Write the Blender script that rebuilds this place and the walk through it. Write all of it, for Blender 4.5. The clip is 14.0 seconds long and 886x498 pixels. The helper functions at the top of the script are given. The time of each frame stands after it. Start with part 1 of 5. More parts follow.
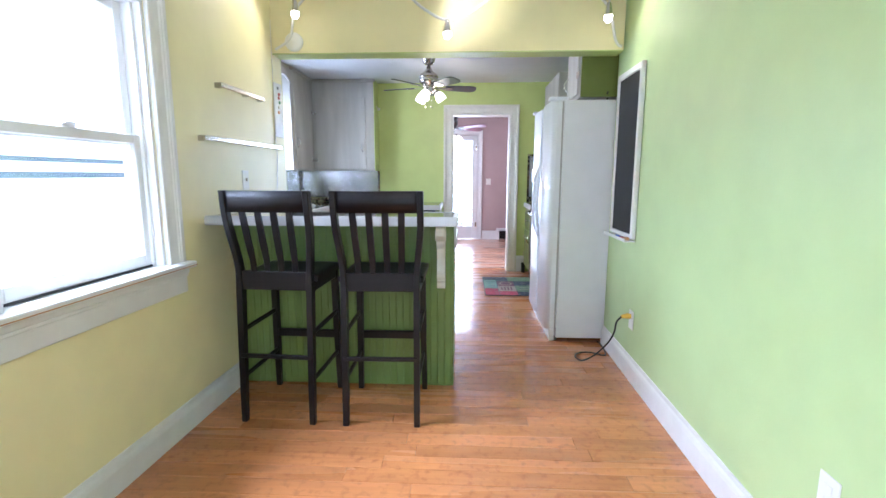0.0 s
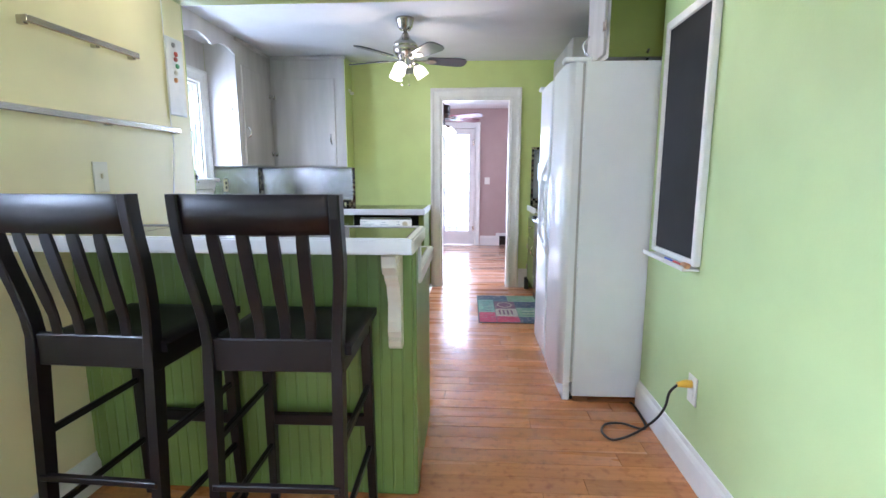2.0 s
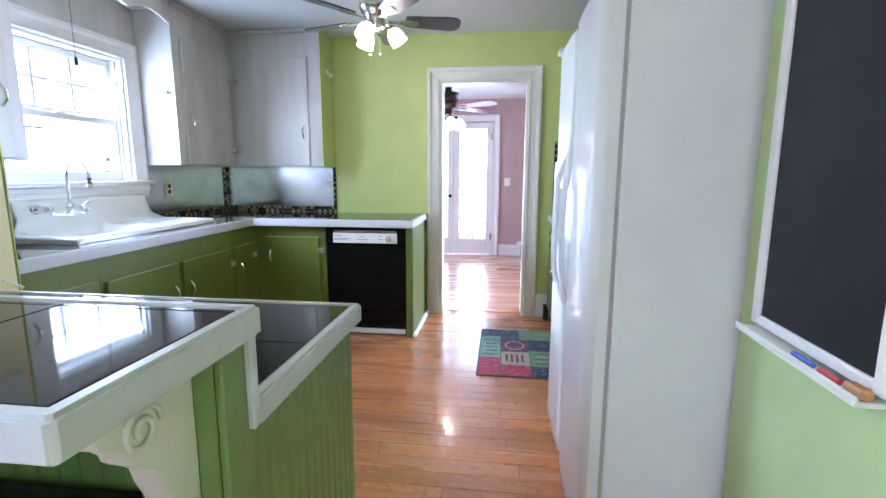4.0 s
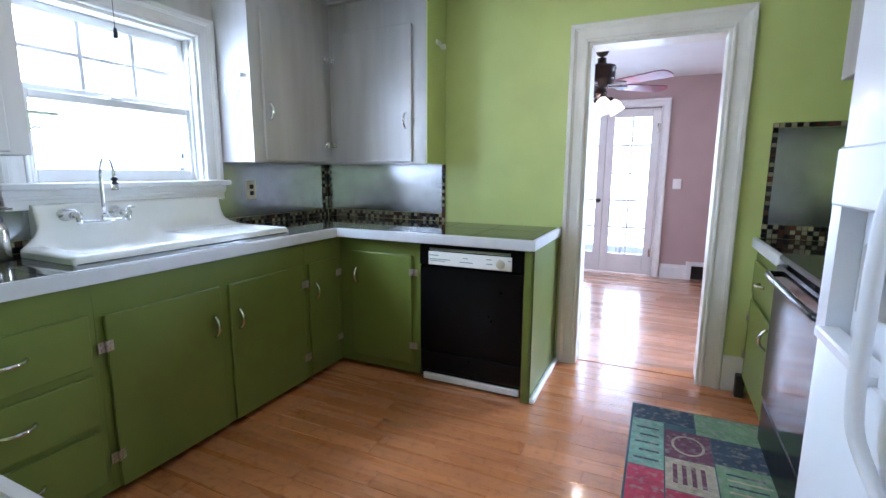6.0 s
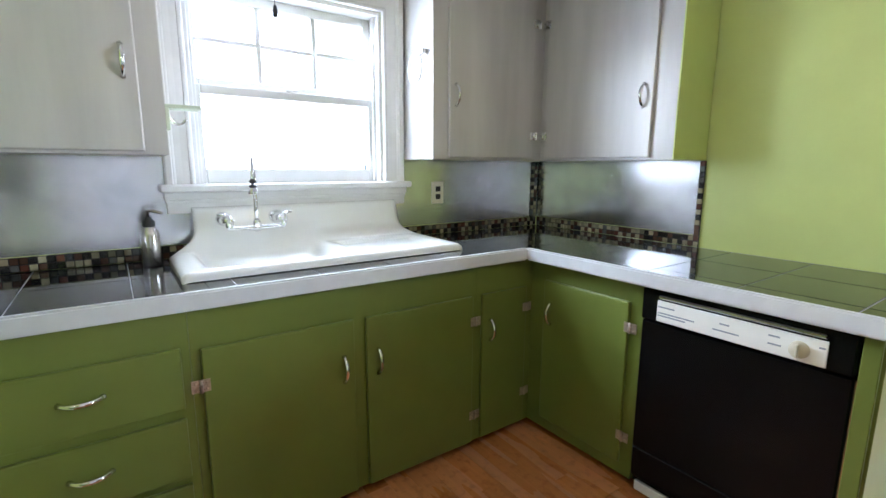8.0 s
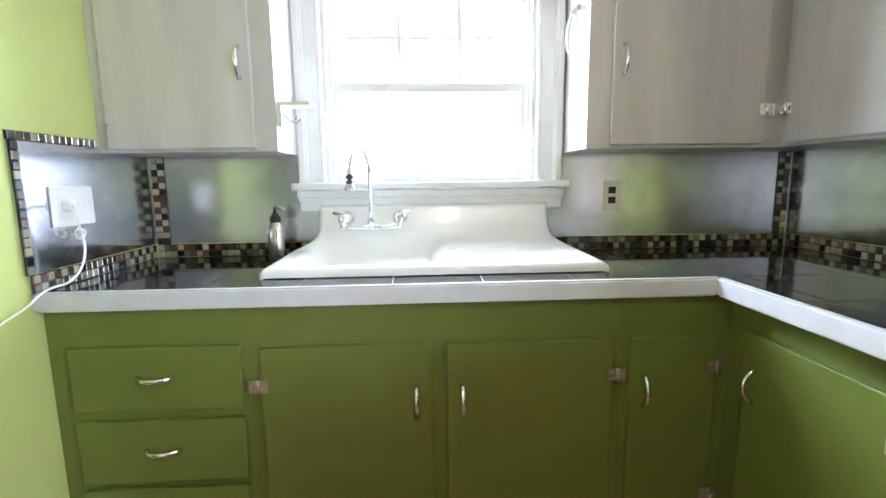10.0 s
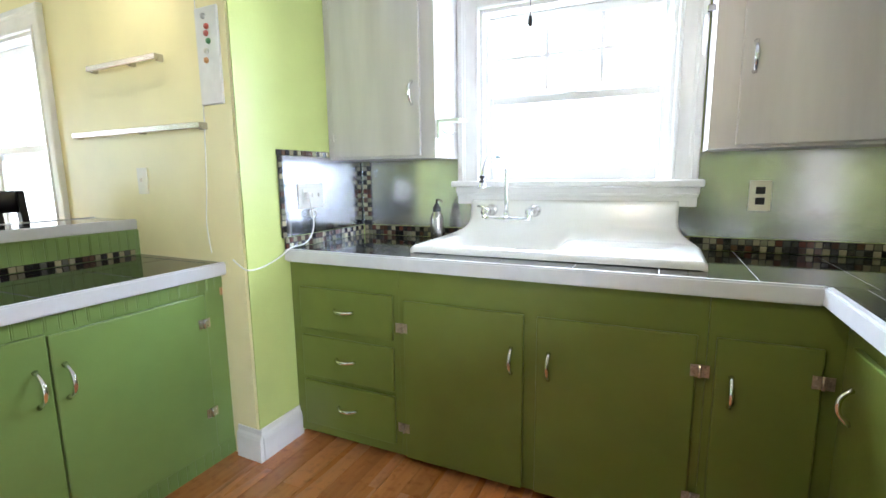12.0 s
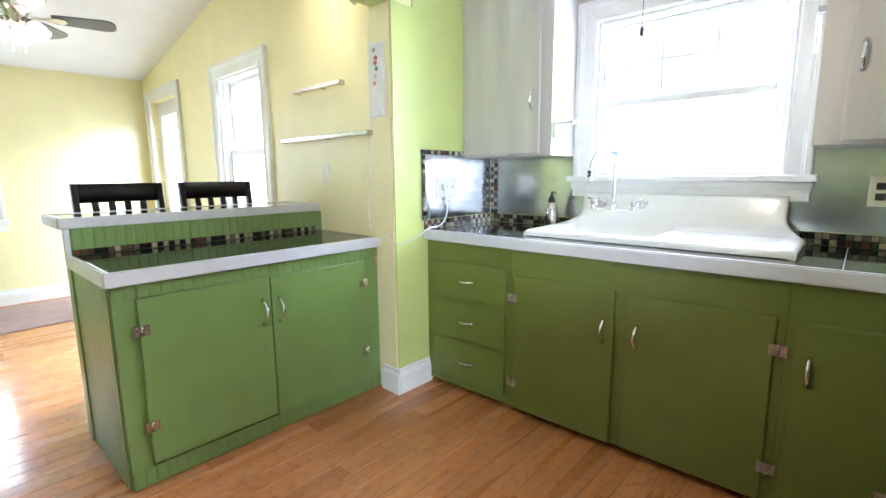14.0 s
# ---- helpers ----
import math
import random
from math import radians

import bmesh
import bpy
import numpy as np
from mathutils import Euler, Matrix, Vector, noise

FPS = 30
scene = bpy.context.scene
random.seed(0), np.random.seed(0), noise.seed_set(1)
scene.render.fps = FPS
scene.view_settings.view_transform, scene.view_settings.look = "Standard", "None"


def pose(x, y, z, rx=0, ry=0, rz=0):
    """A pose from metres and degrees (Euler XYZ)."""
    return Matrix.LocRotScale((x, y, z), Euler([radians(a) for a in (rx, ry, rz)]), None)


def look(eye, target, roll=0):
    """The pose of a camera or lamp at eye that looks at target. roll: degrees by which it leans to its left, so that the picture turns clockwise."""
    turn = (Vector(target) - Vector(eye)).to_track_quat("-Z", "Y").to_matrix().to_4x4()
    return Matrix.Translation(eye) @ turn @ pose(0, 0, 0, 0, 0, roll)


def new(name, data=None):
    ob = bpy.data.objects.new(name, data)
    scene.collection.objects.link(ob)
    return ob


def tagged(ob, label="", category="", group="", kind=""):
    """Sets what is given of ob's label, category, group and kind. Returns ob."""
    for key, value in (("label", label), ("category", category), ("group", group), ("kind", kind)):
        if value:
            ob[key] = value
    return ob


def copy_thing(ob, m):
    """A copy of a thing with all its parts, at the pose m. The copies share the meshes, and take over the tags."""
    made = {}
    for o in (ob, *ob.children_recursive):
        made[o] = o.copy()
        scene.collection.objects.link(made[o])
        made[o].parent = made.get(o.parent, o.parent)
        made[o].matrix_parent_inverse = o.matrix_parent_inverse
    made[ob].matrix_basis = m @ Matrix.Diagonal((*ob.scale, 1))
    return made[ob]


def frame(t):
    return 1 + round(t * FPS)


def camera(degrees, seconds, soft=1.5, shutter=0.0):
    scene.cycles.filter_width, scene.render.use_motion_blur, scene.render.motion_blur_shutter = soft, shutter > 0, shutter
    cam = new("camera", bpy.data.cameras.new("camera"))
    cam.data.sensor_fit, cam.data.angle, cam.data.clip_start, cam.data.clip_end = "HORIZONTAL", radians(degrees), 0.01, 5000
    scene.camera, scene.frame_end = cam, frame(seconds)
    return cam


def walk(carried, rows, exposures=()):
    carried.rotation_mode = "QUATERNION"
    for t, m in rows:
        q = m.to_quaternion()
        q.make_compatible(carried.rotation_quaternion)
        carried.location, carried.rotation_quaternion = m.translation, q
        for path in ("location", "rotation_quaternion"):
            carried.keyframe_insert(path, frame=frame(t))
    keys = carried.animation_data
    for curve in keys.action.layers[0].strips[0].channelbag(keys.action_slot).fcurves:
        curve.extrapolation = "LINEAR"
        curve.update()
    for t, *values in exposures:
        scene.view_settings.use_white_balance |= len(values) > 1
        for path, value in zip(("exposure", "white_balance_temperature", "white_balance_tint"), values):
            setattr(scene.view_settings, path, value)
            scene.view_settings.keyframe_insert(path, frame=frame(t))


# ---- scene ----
cam = camera(87.0, 14.0)
PATH = [
    (0, (-0.006, -0.044, 1.263), (-0.103, 1.93, 0.951), 0.1),
    (0.5, (0.003, 0.182, 1.263), (-0.095, 2.154, 0.946), 0.0),
    (1, (0.039, 0.438, 1.25), (-0.066, 2.41, 0.934), -0.0),
    (1.5, (0.069, 0.715, 1.254), (-0.038, 2.687, 0.938), -0.1),
    (2, (0.114, 0.978, 1.237), (0.005, 2.95, 0.925), 0.0),
    (2.5, (0.177, 1.247, 1.24), (0.061, 3.219, 0.929), -0.0),
    (2.7, (0.201, 1.359, 1.237), (0.085, 3.332, 0.927), 0.0),
    (4.8, (0.38, 2.423, 1.276), (-0.056, 4.348, 0.949), 0.2),
    (5, (0.381, 2.539, 1.268), (-0.116, 4.448, 0.943), 0.2),
    (5.5, (0.353, 2.792, 1.265), (-0.312, 4.651, 0.943), 0.2),
    (6, (0.26, 3.046, 1.265), (-0.568, 4.838, 0.94), 0.3),
    (6.5, (0.173, 3.274, 1.259), (-0.846, 4.965, 0.938), 0.3),
    (7, (0.1, 3.482, 1.265), (-1.14, 5.016, 0.931), 0.4),
    (7.5, (0.026, 3.691, 1.27), (-1.431, 5.02, 0.934), 0.3),
    (8, (-0.051, 3.859, 1.286), (-1.66, 4.994, 0.938), 0.3),
    (8.2, (-0.094, 3.916, 1.285), (-1.755, 4.972, 0.93), 0.4),
    (10.3, (-0.24, 4.597, 1.213), (-2.219, 4.545, 0.927), -0.8),
    (10.5, (-0.213, 4.645, 1.216), (-2.187, 4.502, 0.93), -0.8),
    (11, (-0.122, 4.735, 1.234), (-2.067, 4.386, 0.931), -0.6),
    (11.5, (-0.032, 4.841, 1.23), (-1.92, 4.251, 0.931), -0.7),
    (12, (0.036, 4.969, 1.236), (-1.756, 4.137, 0.927), -0.7),
    (12.5, (0.138, 5.064, 1.224), (-1.545, 4.025, 0.923), -0.5),
    (13, (0.238, 5.157, 1.232), (-1.334, 3.96, 0.923), -0.5),
    (13.5, (0.309, 5.226, 1.228), (-1.193, 3.942, 0.918), -0.6),
    (14, (0.332, 5.279, 1.226), (-1.138, 3.96, 0.909), -0.5),
]
EXPOSURES = [(0, 0.16, 5250, 17), (2.7, 0.18, 5250, 17), (5, 0.04, 5100, 15), (6, -0.17, 5150, 14), (7.4, -0.12, 5450, 13), (8.2, 0.16, 5750, 13), (10.3, 0.44, 5850, 13), (14, 0.58, 5700, 13)]
walk(cam, [(t, look(eye, target, roll)) for t, eye, target, roll in PATH], EXPOSURES)

# ---- light: bright overcast day through the windows, lamps on ----
world = bpy.data.worlds.new("world")
scene.world = world
world.use_nodes = True
wn = world.node_tree.nodes
sky = wn.new("ShaderNodeTexSky")
sky.sky_type, sky.sun_disc = "NISHITA", False
sky.sun_elevation, sky.sun_rotation = radians(48), radians(250)
wn["Background"].inputs[1].default_value = 0.10
world.node_tree.links.new(sky.outputs[0], wn["Background"].inputs[0])
sun_data = bpy.data.lights.new("sun", "SUN")
sun_data.energy, sun_data.angle, sun_data.color = 1.2, radians(12), (1.0, 0.96, 0.9)
new("sun", sun_data).matrix_world = look((-6, 4, 9), (0, 3, 0))


def window_light(name, eye, target, w, h, watts, color=(0.82, 0.92, 1.02), spread=180):
    """Daylight that enters through one opening."""
    d = bpy.data.lights.new(name, "AREA")
    d.shape, d.size, d.size_y, d.energy, d.color = "RECTANGLE", w, h, watts, color
    d.spread = radians(spread)
    new(name, d).matrix_world = look(eye, target)


def bulb_light(name, at, watts, radius=0.04, color=(1.0, 0.80, 0.56)):
    d = bpy.data.lights.new(name, "POINT")
    d.energy, d.shadow_soft_size, d.color = watts, radius, color
    new(name, d).location = at


def spot_light(name, eye, target, watts, angle=70):
    d = bpy.data.lights.new(name, "SPOT")
    d.energy, d.spot_size, d.spot_blend, d.shadow_soft_size, d.color = watts, radians(angle), 0.8, 0.03, (1.0, 0.85, 0.62)
    new(name, d).matrix_world = look(eye, target)


window_light("daylight_kitchen", (-2.38, 4.57, 1.58), (0, 4.30, 0.9), 0.84, 0.78, 44)
window_light("skylight_kitchen", (-3.75, 4.25, 2.95), (-0.4, 4.95, 0.9), 1.9, 1.4, 255)
window_light("daylight_dining", (-2.9, 1.67, 2.75), (0.2, 1.67, 0.3), 1.8, 1.3, 420)
window_light("daylight_glass_door", (-1.68, -0.2, 1.2), (0, -0.2, 1.0), 0.5, 1.5, 10)
window_light("daylight_end_window", (0.3, -1.05, 1.4), (0.3, 1, 1.1), 0.8, 1.1, 16)
window_light("daylight_french_doors", (-0.32, 9.62, 1.15), (-0.45, 6.0, 0.9), 1.05, 1.7, 60)
window_light("skylight_french_doors", (-0.32, 10.6, 3.3), (-0.32, 8.0, 0.2), 1.8, 1.3, 110)
# added lamp out of view, brightens the far room from the west
window_light("daylight_far_west", (-3.05, 7.6, 1.3), (0, 8.4, 1.1), 1.2, 1.2, 40)
# added lamp at an unseen opening; narrowed beam lights the drawers and wall end
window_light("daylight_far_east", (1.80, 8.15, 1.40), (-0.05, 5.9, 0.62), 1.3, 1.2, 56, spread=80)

# ---- materials ----
def material(name, color, rough=0.5, metal=0.0, vary=0.10, scale=6.0, bump=0.0, bump_scale=60.0, stretch=(1, 1, 1), rand=0.0, island=0.0,
             coat=0.0, stain=None, stain_amount=0.0, rough_vary=0.0, stain_scale=2.2, spec=0.5):
    """A principled material: two scales of colour variation, fine relief, stains."""
    m = bpy.data.materials.new(name)
    m.use_nodes = True
    nt = m.node_tree
    nodes, link = nt.nodes, nt.links.new
    b = nodes["Principled BSDF"]
    b.inputs["Roughness"].default_value, b.inputs["Metallic"].default_value = rough, metal
    b.inputs["Coat Weight"].default_value = coat
    b.inputs["Coat Roughness"].default_value = 0.08
    b.inputs["Specular IOR Level"].default_value = spec
    geo = nodes.new("ShaderNodeNewGeometry")
    mapping = nodes.new("ShaderNodeMapping")
    mapping.inputs["Scale"].default_value = stretch
    link(geo.outputs["Position"], mapping.inputs["Vector"])
    out = None
    if rand or island:
        add = nodes.new("ShaderNodeVectorMath")
        add.operation = "ADD"
        mul = nodes.new("ShaderNodeMath")
        mul.operation, mul.inputs[1].default_value = "MULTIPLY", 37.0
        info = nodes.new("ShaderNodeObjectInfo")
        link(info.outputs["Random"], mul.inputs[0])
        link(mapping.outputs[0], add.inputs[0])
        link(mul.outputs[0], add.inputs[1])
        vec = add.outputs[0]
    else:
        vec = mapping.outputs[0]
    big, fine = nodes.new("ShaderNodeTexNoise"), nodes.new("ShaderNodeTexNoise")
    big.inputs["Scale"].default_value, big.inputs["Detail"].default_value = scale * 0.25, 3
    fine.inputs["Scale"].default_value, fine.inputs["Detail"].default_value = scale * 2.5, 5
    link(vec, big.inputs["Vector"]), link(vec, fine.inputs["Vector"])
    total = nodes.new("ShaderNodeMath")
    total.operation = "ADD"
    link(big.outputs[0], total.inputs[0]), link(fine.outputs[0], total.inputs[1])
    span = nodes.new("ShaderNodeMapRange")
    span.inputs[1].default_value, span.inputs[2].default_value = 0.7, 1.3
    span.inputs[3].default_value, span.inputs[4].default_value = 1 - vary, 1 + vary
    link(total.outputs[0], span.inputs[0])
    value = span.outputs[0]
    if rand:
        r2, info2 = nodes.new("ShaderNodeMapRange"), nodes.new("ShaderNodeObjectInfo")
        r2.inputs[3].default_value, r2.inputs[4].default_value = 1 - rand, 1 + rand
        link(info2.outputs["Random"], r2.inputs[0])
        mm = nodes.new("ShaderNodeMath")
        mm.operation = "MULTIPLY"
        link(value, mm.inputs[0]), link(r2.outputs[0], mm.inputs[1])
        value = mm.outputs[0]
    mix = nodes.new("ShaderNodeVectorMath")
    mix.operation = "SCALE"
    mix.inputs[0].default_value = color
    link(value, mix.inputs["Scale"])
    out = mix.outputs[0]
    if stain:
        sn, ramp, mx = nodes.new("ShaderNodeTexNoise"), nodes.new("ShaderNodeMapRange"), nodes.new("ShaderNodeMix")
        sn.inputs["Scale"].default_value, sn.inputs["Detail"].default_value = stain_scale, 6
        link(geo.outputs["Position"], sn.inputs["Vector"])
        ramp.inputs[1].default_value, ramp.inputs[2].default_value, ramp.inputs[4].default_value = 0.52, 0.72, stain_amount
        link(sn.outputs[0], ramp.inputs[0])
        mx.data_type = "RGBA"
        link(ramp.outputs[0], mx.inputs[0]), link(out, mx.inputs[6])
        mx.inputs[7].default_value = (*stain, 1)
        out = mx.outputs[2]
    link(out, b.inputs["Base Color"])
    if rough_vary:
        rr = nodes.new("ShaderNodeMapRange")
        rr.inputs[1].default_value, rr.inputs[2].default_value = 0.3, 0.7
        rr.inputs[3].default_value, rr.inputs[4].default_value = max(0.02, rough - rough_vary), rough + rough_vary
        link(big.outputs[0], rr.inputs[0]), link(rr.outputs[0], b.inputs["Roughness"])
    if bump:
        bn, bp = nodes.new("ShaderNodeTexNoise"), nodes.new("ShaderNodeBump")
        bn.inputs["Scale"].default_value, bn.inputs["Detail"].default_value = bump_scale, 4
        link(vec, bn.inputs["Vector"]), link(bn.outputs[0], bp.inputs["Height"])
        bp.inputs["Strength"].default_value, bp.inputs["Distance"].default_value = bump, 0.004
        link(bp.outputs[0], b.inputs["Normal"])
    return m


def glowing(name, color, strength):
    m = bpy.data.materials.new(name)
    m.use_nodes = True
    b = m.node_tree.nodes["Principled BSDF"]
    b.inputs["Base Color"].default_value = (*color, 1)
    b.inputs["Emission Color"].default_value = (*color, 1)
    b.inputs["Emission Strength"].default_value = strength
    return m


def glass(name):
    m = bpy.data.materials.new(name)
    m.use_nodes = True
    b = m.node_tree.nodes["Principled BSDF"]
    b.inputs["Transmission Weight"].default_value, b.inputs["Roughness"].default_value, b.inputs["IOR"].default_value = 1.0, 0.0, 1.45
    return m


YELLOW = material("yellow_wall_paint", (0.84, 0.765, 0.44), 0.42, vary=0.05, scale=2, bump=0.12, bump_scale=120)
LIME = material("lime_wall_paint", (0.49, 0.615, 0.295), 0.42, vary=0.05, scale=2, bump=0.12, bump_scale=120)
KGREEN = material("kitchen_green_paint", (0.54, 0.61, 0.205), 0.40, vary=0.06, scale=2, bump=0.12, bump_scale=120)
MAUVE = material("mauve_wall_paint", (0.45, 0.335, 0.315), 0.55, vary=0.05, scale=2, bump=0.1, bump_scale=120)
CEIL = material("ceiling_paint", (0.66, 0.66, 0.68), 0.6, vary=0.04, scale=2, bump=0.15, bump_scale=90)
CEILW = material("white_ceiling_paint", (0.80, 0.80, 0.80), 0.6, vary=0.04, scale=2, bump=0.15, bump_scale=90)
TRIM = material("white_trim_paint", (0.78, 0.77, 0.75), 0.32, vary=0.05, scale=5, bump=0.08, bump_scale=50, stain=(0.55, 0.52, 0.46), stain_amount=0.25)
CREAM = material("cream_trim_paint", (0.74, 0.71, 0.63), 0.35, vary=0.05, scale=5, bump=0.08, bump_scale=50)
CABGREEN = material("olive_green_cabinet_paint", (0.134, 0.166, 0.032), 0.30, vary=0.08, scale=3, bump=0.10, bump_scale=45, rough_vary=0.03)
PENGREEN = material("green_beadboard_paint", (0.160, 0.242, 0.065), 0.32, vary=0.08, scale=3, bump=0.08, bump_scale=60)
SILVER = material("silver_cabinet_paint", (0.54, 0.515, 0.49), 0.47, metal=0.4, vary=0.20, scale=3, bump=0.10, bump_scale=40, stretch=(1, 1, 0.12), rough_vary=0.10)
STEEL = material("stainless_sheet", (0.62, 0.62, 0.65), 0.19, metal=1.0, vary=0.16, scale=5, bump=0.07, bump_scale=7, rough_vary=0.06, stain=(0.66, 0.66, 0.66), stain_amount=0.35, stain_scale=6)
CHROME = material("chrome", (0.82, 0.82, 0.83), 0.10, metal=1.0, vary=0.04, scale=20)
NICKEL = material("brushed_nickel", (0.52, 0.49, 0.45), 0.26, metal=1.0, vary=0.06, scale=30)
COPPER = material("worn_hinge_metal", (0.50, 0.42, 0.38), 0.35, metal=0.9, vary=0.35, scale=60)
BLACKTILE = material("black_glazed_tile", (0.010, 0.010, 0.011), 0.045, vary=0.25, scale=12, bump=0.012, bump_scale=14, rand=0.25, coat=0.1)
GROUT = material("grey_grout", (0.48, 0.48, 0.49), 0.8, vary=0.15, scale=30, bump=0.2, bump_scale=200)
EDGE = material("white_counter_edge", (0.57, 0.57, 0.58), 0.30, vary=0.06, scale=8, stain=(0.60, 0.52, 0.42), stain_amount=0.2)
PORCELAIN = material("white_enamel", (0.80, 0.79, 0.75), 0.20, vary=0.03, scale=3, coat=0.25, stain=(0.72, 0.66, 0.52), stain_amount=0.25)
FRIDGE = material("white_appliance", (0.80, 0.82, 0.86), 0.30, vary=0.03, scale=3, bump=0.05, bump_scale=260, coat=0.2)
FGREY = material("grey_gasket", (0.42, 0.42, 0.42), 0.6)
BLACKAPP = material("black_appliance", (0.0035, 0.0035, 0.004), 0.26, vary=0.3, scale=10, bump=0.04, bump_scale=80, spec=0.16)
DARKWOOD = material("espresso_stained_wood", (0.0062, 0.0042, 0.0052), 0.38, vary=0.35, scale=10, bump=0.05, bump_scale=70, stretch=(1, 1, 0.2), spec=0.32)
BOARD = material("black_chalkboard", (0.013, 0.0135, 0.016), 0.5, vary=0.25, scale=2.5, stain=(0.024, 0.024, 0.027), stain_amount=0.5, spec=0.22)
PALE = material("pale_green_paint", (0.60, 0.66, 0.50), 0.4, vary=0.06)
IVORY = material("ivory_plastic", (0.78, 0.74, 0.58), 0.4, vary=0.04)
PLASTIC = material("white_plastic", (0.80, 0.79, 0.74), 0.35, vary=0.03)
BLACKP = material("black_plastic", (0.012, 0.012, 0.012), 0.4)
YELLOWP = material("yellow_plug_plastic", (0.75, 0.45, 0.04), 0.4)
BRONZE = material("dark_bronze", (0.035, 0.022, 0.016), 0.35, metal=0.6, vary=0.2, scale=20)
BLADE = material("grey_fan_blade", (0.055, 0.058, 0.066), 0.3, vary=0.2, scale=6, stretch=(1, 0.3, 1))
REDBLADE = material("rosewood_fan_blade", (0.26, 0.085, 0.13), 0.3, vary=0.3, scale=8)
SHADE = glowing("lit_frosted_glass", (1.0, 0.90, 0.76), 3.0)
BULB = glowing("lit_bulb", (1.0, 0.86, 0.62), 14.0)
DAYGLOW = glowing("bright_overcast_daylight", (0.95, 0.98, 1.0), 2.4)
GLASS = glass("window_glass")
WOODEDGE = material("bare_wood_edge", (0.50, 0.26, 0.12), 0.5, vary=0.15, scale=20)
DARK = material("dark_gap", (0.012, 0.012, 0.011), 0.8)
FLOOR = material("bamboo_plank", (0.485, 0.190, 0.066), 0.27, vary=0.16, scale=9, bump=0.05, bump_scale=40, stretch=(0.16, 2.2, 1), rand=0.13, coat=0.40, rough_vary=0.07, stain=(0.24, 0.080, 0.026), stain_amount=0.6, stain_scale=26)
# paler than FLOOR: part of the daylight wash is put into this colour
FARFLOOR = material("daylight_washed_plank", (0.42, 0.205, 0.115), 0.27, vary=0.18, scale=9, bump=0.05, bump_scale=40, stretch=(0.16, 2.2, 1), rand=0.15, coat=0.5, rough_vary=0.07)
SIDING = material("white_siding", (0.8, 0.82, 0.84), 0.6)

# ---- mesh helpers ----
ORIGIN = {}


def box(bm, x0, x1, y0, y1, z0, z1, bevel=0.0, seg=1):
    """Adds a box, with rounded edges where bevel is given."""
    g = bmesh.ops.create_cube(bm, size=1, matrix=Matrix.Translation(((x0 + x1) / 2, (y0 + y1) / 2, (z0 + z1) / 2)) @ Matrix.Diagonal((abs(x1 - x0), abs(y1 - y0), abs(z1 - z0), 1)))
    if bevel:
        es = list({e for v in g["verts"] for e in v.link_edges})
        bmesh.ops.bevel(bm, geom=es, offset=bevel, segments=seg, affect="EDGES", profile=0.5, clamp_overlap=True)
    return bm


def boxes(*rows, bevel=0.0):
    bm = bmesh.new()
    for r in rows:
        box(bm, *r, bevel=bevel)
    return bm


def tube(bm, pts, r, n=10, caps=True):
    """Adds a round bar along a line of points; r is one radius or one for each point."""
    pts = [Vector(p) for p in pts]
    rs = r if isinstance(r, (list, tuple)) else [r] * len(pts)
    rings, side = [], None
    for i, p in enumerate(pts):
        d = (pts[min(i + 1, len(pts) - 1)] - pts[max(i - 1, 0)]).normalized()
        if side is None:
            side = d.orthogonal().normalized()
        side = (side - d * side.dot(d)).normalized()
        up = d.cross(side)
        rings.append([bm.verts.new(p + rs[i] * (math.cos(2 * math.pi * k / n) * side + math.sin(2 * math.pi * k / n) * up)) for k in range(n)])
    for a, b in zip(rings, rings[1:]):
        for k in range(n):
            bm.faces.new((a[k], a[(k + 1) % n], b[(k + 1) % n], b[k])).smooth = True
    if caps:
        bm.faces.new(rings[0][::-1]), bm.faces.new(rings[-1])
    return bm


def lathe(bm, profile, at=(0, 0, 0), n=24, m=None):
    """Turns a profile of (radius, height) about the z axis."""
    m = m or Matrix.Translation(at)
    rings = [[bm.verts.new(m @ Vector((r * math.cos(2 * math.pi * k / n), r * math.sin(2 * math.pi * k / n), z))) for k in range(n)] for r, z in profile]
    for a, b in zip(rings, rings[1:]):
        for k in range(n):
            bm.faces.new((a[k], a[(k + 1) % n], b[(k + 1) % n], b[k])).smooth = True
    return bm


def extrude(bm, outline, axis, lo, hi):
    """A prism from an outline of (u, v): axis x: (y, z); y: (x, z); z: (x, y)."""
    def place(u, v, w):
        return {"x": (w, u, v), "y": (u, w, v), "z": (u, v, w)}[axis]
    a = [bm.verts.new(place(u, v, lo)) for u, v in outline]
    b = [bm.verts.new(place(u, v, hi)) for u, v in outline]
    bm.faces.new(a), bm.faces.new(b[::-1])
    for i in range(len(a)):
        j = (i + 1) % len(a)
        bm.faces.new((a[j], a[i], b[i], b[j]))
    bmesh.ops.recalc_face_normals(bm, faces=bm.faces)
    return bm


def smooth01(t):
    t = max(0.0, min(1.0, t))
    return t * t * (3 - 2 * t)


def thing(name, at, label, category, group="", kind=""):
    ob = new(name)
    ob.empty_display_size = 0.05
    ob.location = at
    ORIGIN[ob] = Vector(at)
    return tagged(ob, label, category, group, kind)


